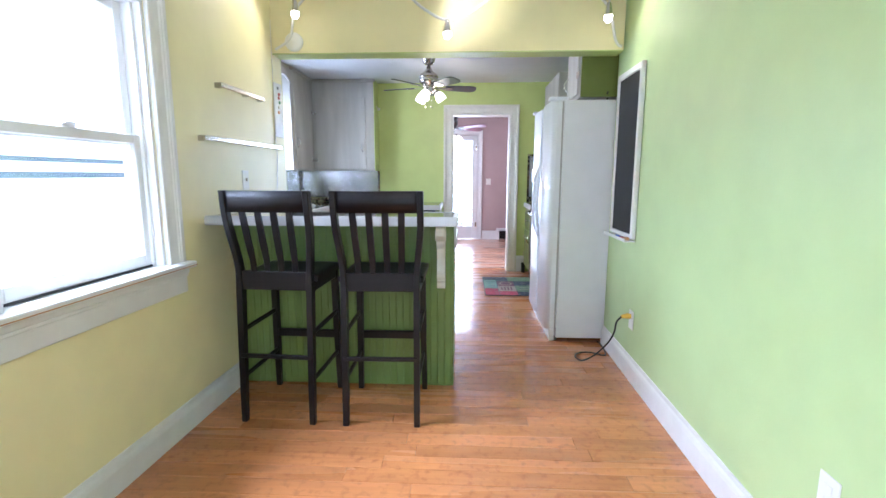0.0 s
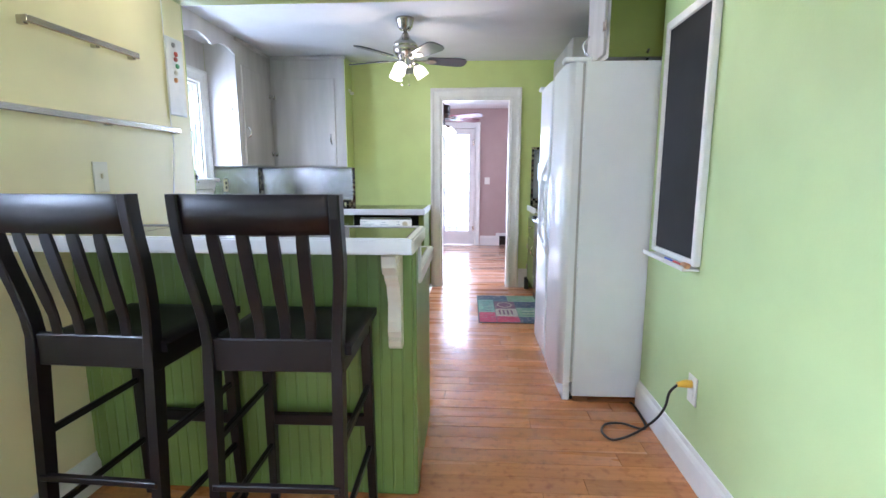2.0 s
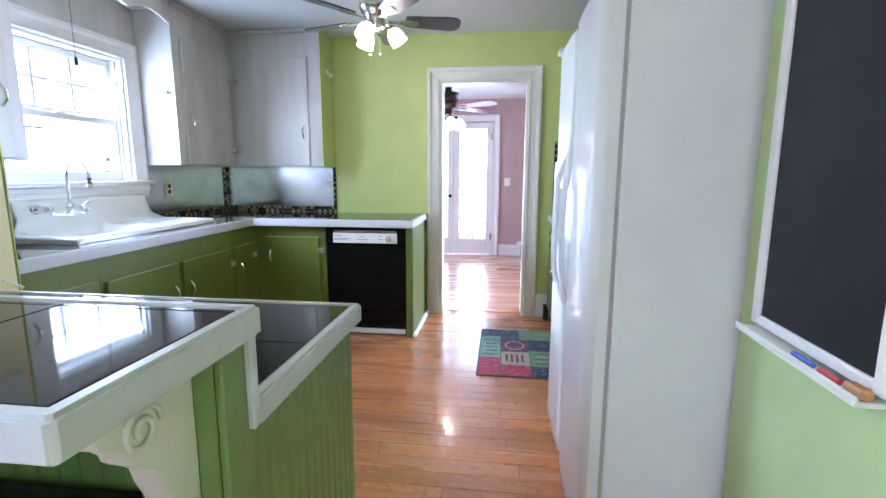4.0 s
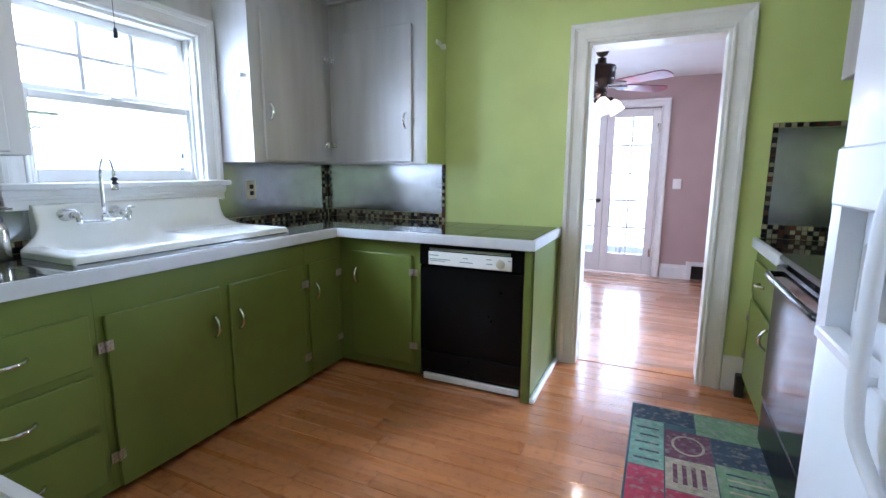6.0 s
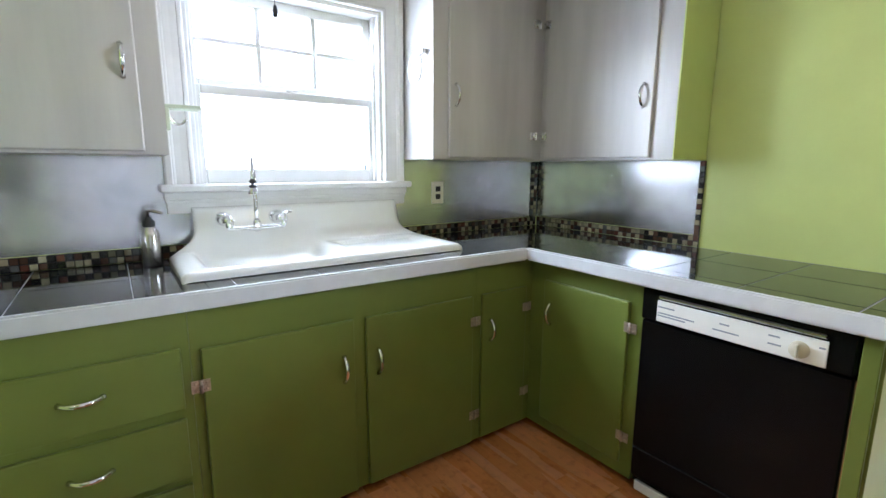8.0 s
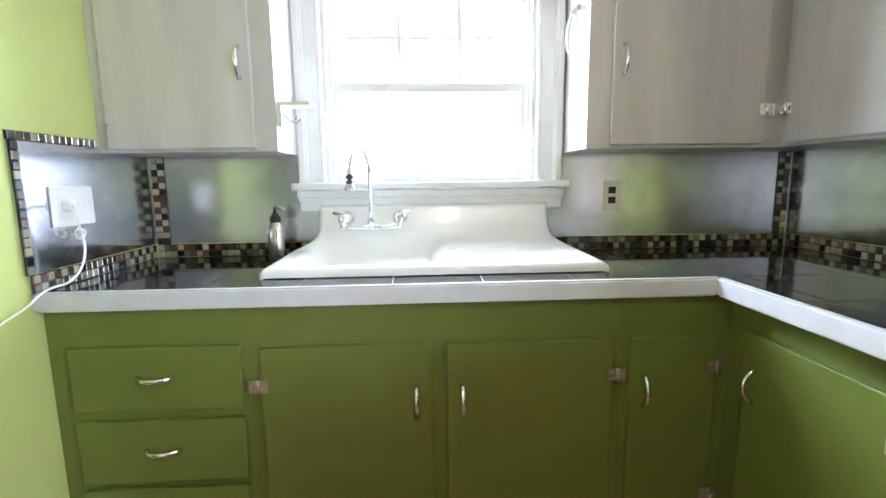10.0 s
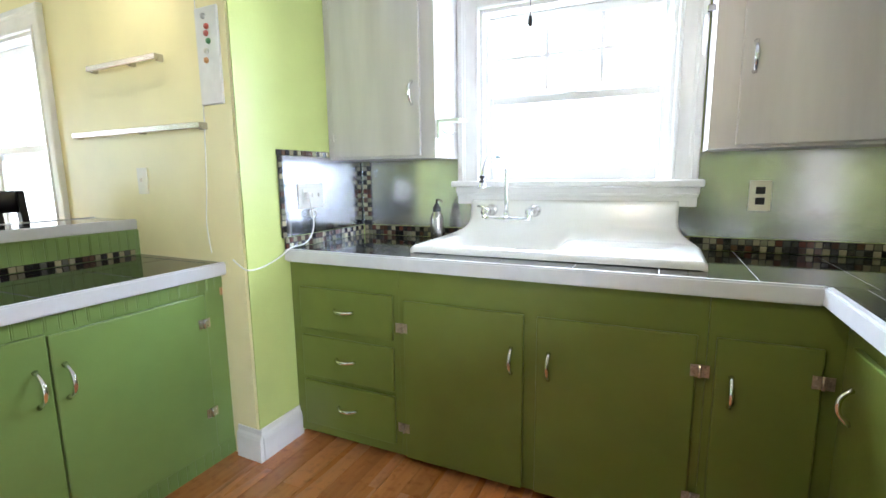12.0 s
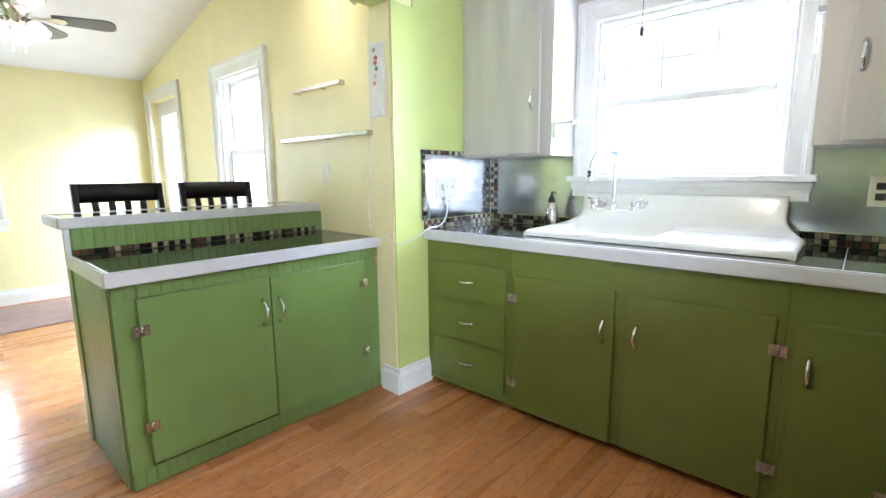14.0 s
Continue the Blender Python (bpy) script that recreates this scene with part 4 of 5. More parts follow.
mosaic(ML + " behind the range counter", "y", 6.1125, 0.78, 1.40, 0.9155, 0.99, -1)
mosaic(ML + " beside the dark panel", "y", 6.1125, 0.78, 0.806, 0.991, 1.533, -1)
mosaic(ML + " over the dark panel", "y", 6.1125, 0.807, 1.40, 1.507, 1.533, -1)
mosaic(ML + " on the bar riser", "y", 2.711, -1.34, -0.09, 0.884, 0.9095, 1)

# ---- sink ----
def spline(ctrl, n=8):
    """A smooth line through points."""
    c = [Vector(p) for p in ctrl]
    out = []
    for i in range(len(c) - 1):
        p0, p1, p2, p3 = c[max(i - 1, 0)], c[i], c[i + 1], c[min(i + 2, len(c) - 1)]
        for k in range(n):
            t = k / n
            out.append(0.5 * (2 * p1 + (p2 - p0) * t + (2 * p0 - 5 * p1 + 4 * p2 - p3) * t * t + (3 * p1 - p0 - 3 * p2 + p3) * t ** 3))
    return out + [c[-1]]


sink = thing("farmhouse_sink", (-1.87, 4.57, 0.917), "white enamelled cast-iron sink with drainboard and high back", "sink")
bm = bmesh.new()
NU, NV = 72, 56
prof = []
for k in range(NV + 1):
    s = k / NV
    if s < 0.06:
        prof.append((-1.694, 0.9175 + 0.014 * s / 0.06))
    elif s < 0.12:
        a = (s - 0.06) / 0.06 * math.pi / 2
        prof.append((-1.710 + 0.016 * math.cos(a), 0.9315 + 0.0165 * math.sin(a)))
    elif s < 0.66:
        prof.append((-1.710 - 0.34 * (s - 0.12) / 0.54, 0.948 + 0.004 * (s - 0.12) / 0.54))
    elif s < 0.80:
        a = (s - 0.66) / 0.14 * math.pi / 2 * 0.93
        prof.append((-2.050 - 0.085 * math.sin(a), 0.952 + 0.085 * (1 - math.cos(a))))
    elif s < 0.96:
        q = (s - 0.80) / 0.16
        prof.append((-2.1345 - 0.022 * q, 1.031 + 0.082 * q))
    else:
        q = (s - 0.96) / 0.04
        prof.append((-2.1565 - 0.036 * q, 1.113 + 0.006 * math.sin(q * math.pi / 2)))
grid = []
for k, (px, pz) in enumerate(prof):
    up = max(0.0, (pz - 0.952) / 0.166)
    flare = 0.103 * (1 - (1 - min(1, up * 1.6)) ** 2.6) if up > 0 else 0
    y0, y1 = 4.010 + flare, 5.125 - 0.8 * flare
    row = []
    for i in range(NU + 1):
        y = y0 + (y1 - y0) * i / NU
        z = pz
        if k > NV * 0.12:
            dx = -1.735 - px
            rise = 1 - smooth01((k / NV - 0.56) / 0.26)
            basin = smooth01(dx / 0.07) * smooth01(min(y - 4.08, 4.62 - y) / 0.075) * rise
            dx = min(dx, px + 2.04)
            drain = smooth01(dx / 0.03) * smooth01(min(y - 4.64, 5.06 - y) / 0.05)
            z -= 0.080 * basin + (0.012 + 0.006 * (5.06 - y)) * drain
        e = min(y - y0, y1 - y)
        z -= 0.012 * (1 - smooth01(e / 0.02)) if up < 0.9 else 0
        row.append(bm.verts.new((px, y, z)))
    grid.append(row)
for a, b in zip(grid, grid[1:]):
    for i in range(NU):
        bm.faces.new((a[i], a[i + 1], b[i + 1], b[i])).smooth = True
for side, sgn in ((0, 1), (NU, -1)):
    low = [bm.verts.new((r[side].co.x, r[side].co.y, 0.9165)) for r in grid]
    for k in range(NV):
        f = (grid[k][side], grid[k + 1][side], low[k + 1], low[k])
        bm.faces.new(f if sgn > 0 else f[::-1])
bmesh.ops.recalc_face_normals(bm, faces=bm.faces)
part("basin", bm, PORCELAIN, sink)
part("drain", lathe(bmesh.new(), [(0, 0.8745), (0.03, 0.874), (0.042, 0.8735)], (-1.88, 4.36, 0), 20), CHROME, sink)

# ---- faucet ----
fau = thing("kitchen_faucet", (-2.14, 4.30, 1.03), "chrome wall-mounted bridge faucet with gooseneck spout", "faucet")
FX, FY = -2.038, 4.330
for s in (-1, 1):
    y = FY + s * 0.106
    b = lathe(bmesh.new(), [(0.0, 0), (0.031, 0.0), (0.031, 0.006), (0.024, 0.014), (0.017, 0.02), (0.016, 0.085), (0.021, 0.090), (0.021, 0.104), (0.012, 0.110), (0.0, 0.112)], m=Matrix.Translation((-2.146, y, 1.067)) @ Euler((0, radians(90), 0)).to_matrix().to_4x4(), n=20)
    valve = part("valve", b, CHROME, fau, smooth=True)
    part("lever", tube(bmesh.new(), [(-2.045, y, 1.082), (-2.045, y + s * 0.008, 1.092), (-2.050, y + s * 0.040, 1.094)], [0.007, 0.007, 0.005], 8), CHROME, valve)
    part("elbow", tube(bmesh.new(), spline([(-2.055, y, 1.066), (-2.040, y, 1.060), (-2.037, y, 1.045), (-2.037, y - s * 0.006, 1.038)], 4), 0.0125, 10), CHROME, valve, smooth=True)
part("bridge", tube(bmesh.new(), [(FX, FY - 0.102, 1.040), (FX, FY - 0.08, 1.039), (FX, FY - 0.03, 1.037), (FX, FY, 1.036), (FX, FY + 0.03, 1.037), (FX, FY + 0.08, 1.039), (FX, FY + 0.102, 1.040)], [0.0125, 0.008, 0.0085, 0.015, 0.0085, 0.008, 0.0125], 12), CHROME, fau, smooth=True)
part("hub", lathe(bmesh.new(), [(0, 1.022), (0.010, 1.024), (0.014, 1.034), (0.013, 1.048), (0.015, 1.052), (0.015, 1.064), (0.0105, 1.070)], (FX, FY, 0), 16), CHROME, fau)
pts = [(FX, FY, 1.05), (FX, FY, 1.12), (FX, FY, 1.18), (FX, FY, 1.235)]
for k in range(1, 15):
    a = math.pi * k / 14
    pts.append((FX + 0.093 * (1 - math.cos(a)), FY - 0.025 * (1 - math.cos(a)), 1.235 + 0.093 * math.sin(a)))
pts.append((pts[-1][0], pts[-1][1], 1.225))
part("gooseneck", tube(bmesh.new(), pts, [0.0085] * 4 + [0.0065] * (len(pts) - 4), 12), CHROME, fau, smooth=True)
ex, ey, ez = pts[-1]
part("spray_head", lathe(bmesh.new(), [(0, 0.014), (0.007, 0.013), (0.008, 0.010), (0.013, 0.006), (0.013, 0.001), (0.006, -0.004), (0.006, -0.007), (0.013, -0.011), (0.014, -0.016), (0.010, -0.018)], (ex, ey, ez), 16), BLACKP, fau, "black spray head")
part("aerator", lathe(bmesh.new(), [(0.0095, -0.0165), (0.012, -0.020), (0.017, -0.034), (0.0185, -0.040), (0.016, -0.043), (0.0, -0.043)], (ex, ey, ez), 16), CHROME, fau)

soap = thing("soap_dispenser", (-2.075, 3.957, 0.915), "brushed steel soap bottle with a black pump", "dispenser")
part("bottle", lathe(bmesh.new(), [(0, 0.9152), (0.031, 0.9152), (0.033, 0.92), (0.033, 1.02), (0.030, 1.04), (0.020, 1.058), (0.018, 1.064)], (-2.075, 3.957, 0), 24), NICKEL, soap)
part("collar", lathe(bmesh.new(), [(0.021, 1.062), (0.021, 1.082), (0.012, 1.09), (0.012, 1.098), (0, 1.098)], (-2.075, 3.957, 0), 18), BLACKP, soap, "black plastic pump collar")
part("pump", tube(bmesh.new(), [(-2.075, 3.957, 1.095), (-2.075, 3.957, 1.118), (-2.065, 3.972, 1.120), (-2.045, 4.0, 1.112)], 0.006, 8), NICKEL, soap)


def outlet(name, at, axis, out, label, kind="duplex", w=0.075, h=0.12, mat=PLASTIC):
    """A wall plate with sockets or toggles. axis: the wall's normal."""
    x, y, z = at
    ob = thing(name, at, label, "switch" if kind == "toggle" else "outlet")
    def row(d0, d1, u0, u1, a, b):
        p = x if axis == "x" else y
        u = y if axis == "x" else x
        lo, hi = sorted((p + out * d0, p + out * d1))
        return (lo, hi, u + u0, u + u1, z + a, z + b) if axis == "x" else (u + u0, u + u1, lo, hi, z + a, z + b)
    part("plate", boxes(row(0.0005, 0.006, -w / 2, w / 2, -h / 2, h / 2), bevel=0.002), mat, ob)
    if kind == "duplex":
        for s in (-1, 1):
            part("socket", boxes(row(0.006, 0.009, -0.016, 0.016, s * 0.021 - 0.014, s * 0.021 + 0.014), bevel=0.004), BLACKP if name == "wall_outlet" else mat, ob)
    elif kind == "toggle":
        part("toggle", boxes(row(0.006, 0.018, -0.005, 0.005, -0.006, 0.014), bevel=0.002), mat, ob)
    else:
        for u in (-0.048, 0.0):
            part("toggle", boxes(row(0.006, 0.018, u - 0.005, u + 0.005, -0.006, 0.014), bevel=0.002), mat, ob)
        part("socket", boxes(row(0.006, 0.009, 0.032, 0.064, -0.035, 0.035), bevel=0.004), mat, ob)
    return ob


outlet("wall_outlet", (-2.194, 5.33, 1.143), "x", 1, "ivory outlet plate with black sockets on steel", mat=IVORY)
outlet("switch_plate", (-1.752, 3.4372, 1.150), "y", 1, "white triple switch and outlet plate on steel", "triple", 0.18)
outlet("light_switch", (-1.35, 2.795, 1.230), "x", 1, "ivory toggle switch on the yellow wall", "toggle", mat=IVORY)
outlet("power_outlet", (1.03, 2.825, 0.372), "x", -1, "white outlet on the lime green wall")
outlet("power_outlet", (1.03, 1.18, 0.385), "x", -1, "white outlet low on the lime green wall")

# white lead from the switch plate over the counter to the yellow wall
lead = thing("power_lead", (-1.6, 3.47, 0.95), "thin white power lead plugged in above the counter", "cable")
part("plug", boxes((-1.722, -1.692, 3.446, 3.475, 1.135, 1.17), bevel=0.005), PLASTIC, lead)
part("cord", tube(bmesh.new(), spline([(-1.707, 3.47, 1.15), (-1.67, 3.50, 1.15), (-1.665, 3.51, 1.11), (-1.68, 3.51, 1.03), (-1.67, 3.50, 0.97), (-1.63, 3.49, 0.935), (-1.56, 3.475, 0.925), (-1.50, 3.46, 0.89), (-1.42, 3.445, 0.862), (-1.345, 3.43, 0.86), (-1.34, 3.36, 0.90)]), 0.0035, 6), PLASTIC, lead)
part("coil", tube(bmesh.new(), [(-1.735 + 0.022 * math.cos(k * 0.45), 3.462, 1.065 + 0.016 * math.sin(k * 0.45)) for k in range(15)], 0.003, 6), PLASTIC, lead)
wire = thing("wall_cable", (-1.345, 3.25, 1.3), "thin white cable hanging down the yellow wall", "cable")
part("cord", tube(bmesh.new(), spline([(-1.345, 3.262, 2.3), (-1.345, 3.258, 1.92), (-1.345, 3.255, 1.50), (-1.34, 3.255, 1.40), (-1.343, 3.235, 1.2), (-1.343, 3.215, 1.05), (-1.343, 3.23, 0.92)]), 0.0025, 6), PLASTIC, wire)

# towel ring and hook shelf on the cabinet sides
ring = thing("towel_ring", (-1.98, 5.10, 1.72), "white towel ring on the cabinet side", "ring")
part("mount", boxes((-2.045, -1.965, 5.086, 5.1145, 1.80, 1.825), bevel=0.003), CHROME, ring)
part("ring", tube(bmesh.new(), [(-2.035 + 0.058 * math.sin(k * math.pi / 16), 5.090, 1.742 + 0.066 * math.cos(k * math.pi / 16)) for k in range(33)], 0.005, 8), PLASTIC, ring)
hooks = thing("hook_shelf", (-1.97, 4.06, 1.42), "small green shelf with chrome hooks on the cabinet side", "shelf")
part("shelf", boxes((-2.02, -1.93, 4.0305, 4.145, 1.478, 1.490), (-2.02, -1.93, 4.0305, 4.044, 1.405, 1.478), bevel=0.002), PALE, hooks)
for x in (-2.0, -1.95):
    part("hook", tube(bmesh.new(), spline([(x, 4.044, 1.452), (x, 4.06, 1.432), (x, 4.08, 1.427), (x, 4.095, 1.442)], 4), 0.004, 6), CHROME, hooks)
chain = thing("shade_pull", (-2.07, 4.42, 1.9), "thin cord with a black pull hanging before the window", "cord")
part("cord", tube(bmesh.new(), [(-2.0, 4.438, 2.36), (-2.0, 4.438, 1.89)], 0.0015, 5), DARK, chain)
part("knob", lathe(bmesh.new(), [(0, 1.895), (0.006, 1.89), (0.010, 1.87), (0.011, 1.85), (0, 1.846)], (-2.0, 4.438, 0), 12), BLACKP, chain)
tagged(part("white_bracket", boxes((-1.144, -1.130, 5.95, 6.02, 2.09, 2.12), (-1.144, -1.110, 6.02, 6.05, 2.075, 2.105), bevel=0.004), PLASTIC), "white plastic bracket on the cabinet side", "bracket")

# ---- refrigerator ----
fr = thing("refrigerator", (1.0, 3.89, 0), "white side-by-side refrigerator with an ice dispenser", "refrigerator")
part("body", box(bmesh.new(), 0.688, 1.40, 3.435, 4.345, 0.03, 1.795, bevel=0.006, seg=2), FRIDGE, fr)
part("gasket", boxes((0.674, 0.688, 3.445, 4.335, 0.11, 1.785)), FGREY, fr)
part("kick_grille", boxes((0.640, 0.68, 3.45, 4.33, 0.0, 0.095), bevel=0.004), FRIDGE, fr)
part("hinge_cover", box(bmesh.new(), 0.585, 0.72, 3.45, 3.53, 1.796, 1.82, bevel=0.008, seg=2), FRIDGE, fr)
part("hinge_cover", box(bmesh.new(), 0.585, 0.72, 4.25, 4.33, 1.796, 1.82, bevel=0.008, seg=2), FRIDGE, fr)
part("foot", boxes((0.64, 0.70, 3.46, 3.52, 0, 0.03), bevel=0.002), BLACKP, fr)
for nm, y0, y1, hy in (("fridge_door", 3.437, 3.861, 3.792), ("freezer_door", 3.869, 4.343, 3.938)):
    bm = bmesh.new()
    n, prof = 40, []
    for k in range(n + 1):
        s = k / n
        prof.append((0.596 + 0.010 * abs(2 * s - 1) ** 3 + 0.034 * abs(2 * s - 1) ** 22, y0 + (y1 - y0) * s))
    if nm == "fridge_door":
        extrude(bm, prof + [(0.674, y1), (0.674, y0)], "z", 0.10, 1.79)
    else:
        extrude(bm, prof + [(0.674, y1), (0.674, y0)], "z", 0.10, 0.92)
    for f in bm.faces:
        f.smooth = abs(f.normal.z) < 0.5 and f.normal.x < -0.02
    d = part(nm, bm, FRIDGE, fr)
    if nm == "freezer_door":
        a, b = y0 + 0.13, y1 - 0.06
        part("upper_panel", extrude(bmesh.new(), prof + [(0.674, y1), (0.674, y0)], "z", 1.30, 1.79), FRIDGE, d)
        for u0, u1 in ((y0, a), (b, y1)):
            part("dispenser_side", boxes((0.606, 0.674, u0, u1, 0.92, 1.30)), FRIDGE, d)
        part("dispenser_back", boxes((0.650, 0.674, a, b, 0.92, 1.30)), FRIDGE, d)
    hs = 1 if nm == "fridge_door" else -1
    seam = hy + hs * 0.052
    out = 0.572 if nm == "fridge_door" else 0.562
    hp = [(0.606, seam, 1.77), (0.604, seam, 1.50), (0.600, seam, 1.36), (0.594, seam - hs * 0.012, 1.33), (out + 0.008, hy, 1.25), (out, hy - hs * 0.004, 1.18), (out - 0.002, hy - hs * 0.004, 1.04), (out, hy - hs * 0.004, 0.92), (out + 0.008, hy, 0.85), (0.594, seam - hs * 0.012, 0.775), (0.600, seam, 0.745), (0.604, seam, 0.55), (0.606, seam, 0.12)]
    hb = bmesh.new()
    tube(hb, spline(hp, 5), 0.012, 10)
    bmesh.ops.scale(hb, vec=(1, 1.35, 1), verts=hb.verts, space=Matrix.Translation((0, -hy, 0)))
    part("handle", hb, FRIDGE, d)
    if nm == "freezer_door":
        a, b = y0 + 0.13, y1 - 0.06
        part("dispenser_panel", boxes((0.590, 0.612, a - 0.012, b + 0.012, 1.20, 1.32), bevel=0.005), FRIDGE, d)
        part("dispenser_tray", boxes((0.588, 0.635, a, b, 0.915, 0.94), bevel=0.004), FRIDGE, d)
        part("paddle", boxes((0.615, 0.632, (a + b) / 2 - 0.03, (a + b) / 2 + 0.03, 1.0, 1.14), bevel=0.006), FGREY, d)
tagged(part("folded_paper", boxes((0.93, 1.0, 3.46, 3.53, 1.7755, 1.795), bevel=0.003), PLASTIC), "small white paper item on the refrigerator top", "paper")
cup = thing("wall_hook", (1.01, 3.44, 1.84), "black cable end behind the refrigerator", "cable")
part("cord", tube(bmesh.new(), spline([(0.99, 3.50, 1.776), (1.0, 3.48, 1.82), (0.995, 3.46, 1.85), (0.985, 3.45, 1.835)], 5), 0.007, 6), BLACKP, cup)

# ---- range side ----
rc = thing("base_cabinet", (1.1, 5.78, 0), "green base cabinet between the range and the doorway wall", "cabinet", group="range side cabinets")
part("body", boxes((0.775, 1.41, 5.455, 6.11, 0.10, 0.862), (0.83, 1.41, 5.455, 6.11, 0, 0.10)), CABGREEN, rc)
front_door(rc, 0.775, 5.50, 6.05, 0.62, 0.80, "x", -1, CABGREEN, 5.78, 0.71, drawer=True, name="drawer")
front_door(rc, 0.775, 5.50, 6.05, 0.12, 0.58, "x", -1, CABGREEN, 5.56, 0.50, 6.06)
rc2 = thing("base_cabinet", (1.1, 4.5, 0), "green base cabinet between refrigerator and range", "cabinet", group="range side cabinets")
part("body", boxes((0.775, 1.41, 4.36, 4.67, 0.10, 0.862), (0.83, 1.41, 4.36, 4.67, 0, 0.10)), CABGREEN, rc2)
rct = thing("range_counter", (1.1, 5.78, 0.862), "black tile counter with white edge beside the range", "countertop")
part("substrate", boxes((0.77, 1.415, 5.455, 6.115, 0.8625, 0.9125)), GROUT, rct)
part("edge_trim", boxes((0.745, 0.769, 5.452, 6.115, 0.860, 0.917), bevel=0.006), EDGE, rct)
tile_run(rct, 0.77, 1.41, 5.456, 6.113, 0.9035, 0.30, 0.77, 5.456)
rct2 = thing("range_counter", (1.1, 4.5, 0.862), "narrow black tile counter between refrigerator and range", "countertop")
part("substrate", boxes((0.77, 1.415, 4.36, 4.67, 0.8625, 0.9125)), GROUT, rct2)
part("edge_trim", boxes((0.745, 0.769, 4.36, 4.67, 0.860, 0.917), bevel=0.006), EDGE, rct2)
tile_run(rct2, 0.77, 1.41, 4.361, 4.669, 0.9035, 0.30, 0.77, 4.361)
BLACKGLOSS = material("black_enamel", (0.005, 0.005, 0.006), 0.12, vary=0.2, scale=8, bump=0.02, bump_scale=30, spec=0.4)
rg = thing("range", (1.1, 5.06, 0), "glossy black electric range with a black oven handle", "stove")
part("body", boxes((0.775, 1.41, 4.68, 5.445, 0.05, 0.90), (0.83, 1.40, 4.70, 5.43, 0, 0.05)), BLACKAPP, rg)
part("cooktop", boxes((0.745, 1.41, 4.68, 5.445, 0.900, 0.925), bevel=0.006), BLACKGLOSS, rg)
od = part("oven_door", boxes((0.735, 0.775, 4.69, 5.435, 0.28, 0.885), bevel=0.008), BLACKGLOSS, rg)
part("handle", tube(bmesh.new(), spline([(0.735, 4.72, 0.845), (0.70, 4.74, 0.845), (0.695, 5.06, 0.845), (0.70, 5.385, 0.845), (0.735, 5.405, 0.845)], 4), 0.013, 10), BLACKGLOSS, od)
part("drawer", boxes((0.742, 0.775, 4.69, 5.435, 0.07, 0.265), bevel=0.006), BLACKAPP, rg)
part("console", boxes((1.33, 1.41, 4.69, 5.435, 0.926, 1.08), bevel=0.01), BLACKAPP, rg)
# added black block stands in for the dark toe-kick end here
tagged(part("floor_vent", boxes((0.728, 0.772, 6.02, 6.075, 0.0005, 0.13), bevel=0.004), BLACKP), "black block for the dark toe-kick end beside the baseboard", "box")

# ---- rug ----
rug = thing("kitchen_rug", (0.5, 5.25, 0), "colourful patchwork print kitchen mat on the planks", "rug")
part("mat", box(bmesh.new(), 0.205, 0.80, 4.80, 5.70, 0.001, 0.007, bevel=0.003), material("teal_rug", (0.045, 0.085, 0.10), 0.9, vary=0.35, scale=14, bump=0.4, bump_scale=300), rug)
RC = {n: material("rug_" + n, c, 0.95, vary=0.35, scale=18, bump=0.4, bump_scale=300, stain=(0.34, 0.30, 0.27), stain_amount=0.7, stain_scale=34) for n, c in (("red", (0.40, 0.045, 0.085)), ("green", (0.17, 0.27, 0.15)), ("navy", (0.035, 0.055, 0.085)), ("cream", (0.42, 0.36, 0.26)), ("plum", (0.13, 0.045, 0.075)), ("mint", (0.22, 0.37, 0.29)))}
for x0, x1, y0, y1, c in ((0.215, 0.50, 5.53, 5.69, "navy"), (0.505, 0.79, 5.47, 5.69, "green"), (0.215, 0.36, 5.10, 5.525, "mint"), (0.365, 0.56, 5.22, 5.465, "plum"), (0.565, 0.79, 5.25, 5.465, "navy"), (0.365, 0.56, 4.98, 5.215, "cream"), (0.565, 0.79, 4.97, 5.245, "green"), (0.215, 0.36, 4.81, 5.095, "red"), (0.365, 0.56, 4.81, 4.975, "red"), (0.565, 0.79, 4.81, 4.965, "navy")):
    part("patch", boxes((x0, x1, y0, y1, 0.0072, 0.0082)), RC[c], rug)
ringp = bmesh.new()
tube(ringp, [(0.4625 + 0.065 * math.cos(k * 0.314), 5.345 + 0.08 * math.sin(k * 0.314), 0.0086) for k in range(21)], 0.006, 6)
bmesh.ops.scale(ringp, vec=(1, 1, 0.15), verts=ringp.verts, space=Matrix.Translation((0, 0, -0.0084)))
part("print", ringp, RC["cream"], rug)
for k in range(4):
    part("print", boxes((0.395 + k * 0.036, 0.412 + k * 0.036, 5.03, 5.17, 0.0084, 0.009)), RC["plum"], rug)
for k in range(5):
    part("print", boxes((0.60, 0.60 + 0.14 + 0.02 * (k % 2), 5.01 + k * 0.042, 5.022 + k * 0.042, 0.0084, 0.009)), RC["cream" if k % 2 else "navy"], rug)
    part("print", boxes((0.235 + 0.02 * (k % 2), 0.34, 5.15 + k * 0.07, 5.165 + k * 0.07, 0.0084, 0.009)), RC["navy"], rug)

# ---- mat at the end of the dining room ----
mat = thing("floor_mat", (-0.3, -0.2, 0), "plum-brown woven floor mat along the end wall", "rug")
part("mat", box(bmesh.new(), -1.15, 0.62, -0.70, 0.30, 0.001, 0.008, bevel=0.003), material("plum_brown_weave", (0.36, 0.25, 0.24), 0.9, vary=0.2, scale=30, bump=0.4, bump_scale=260), mat)

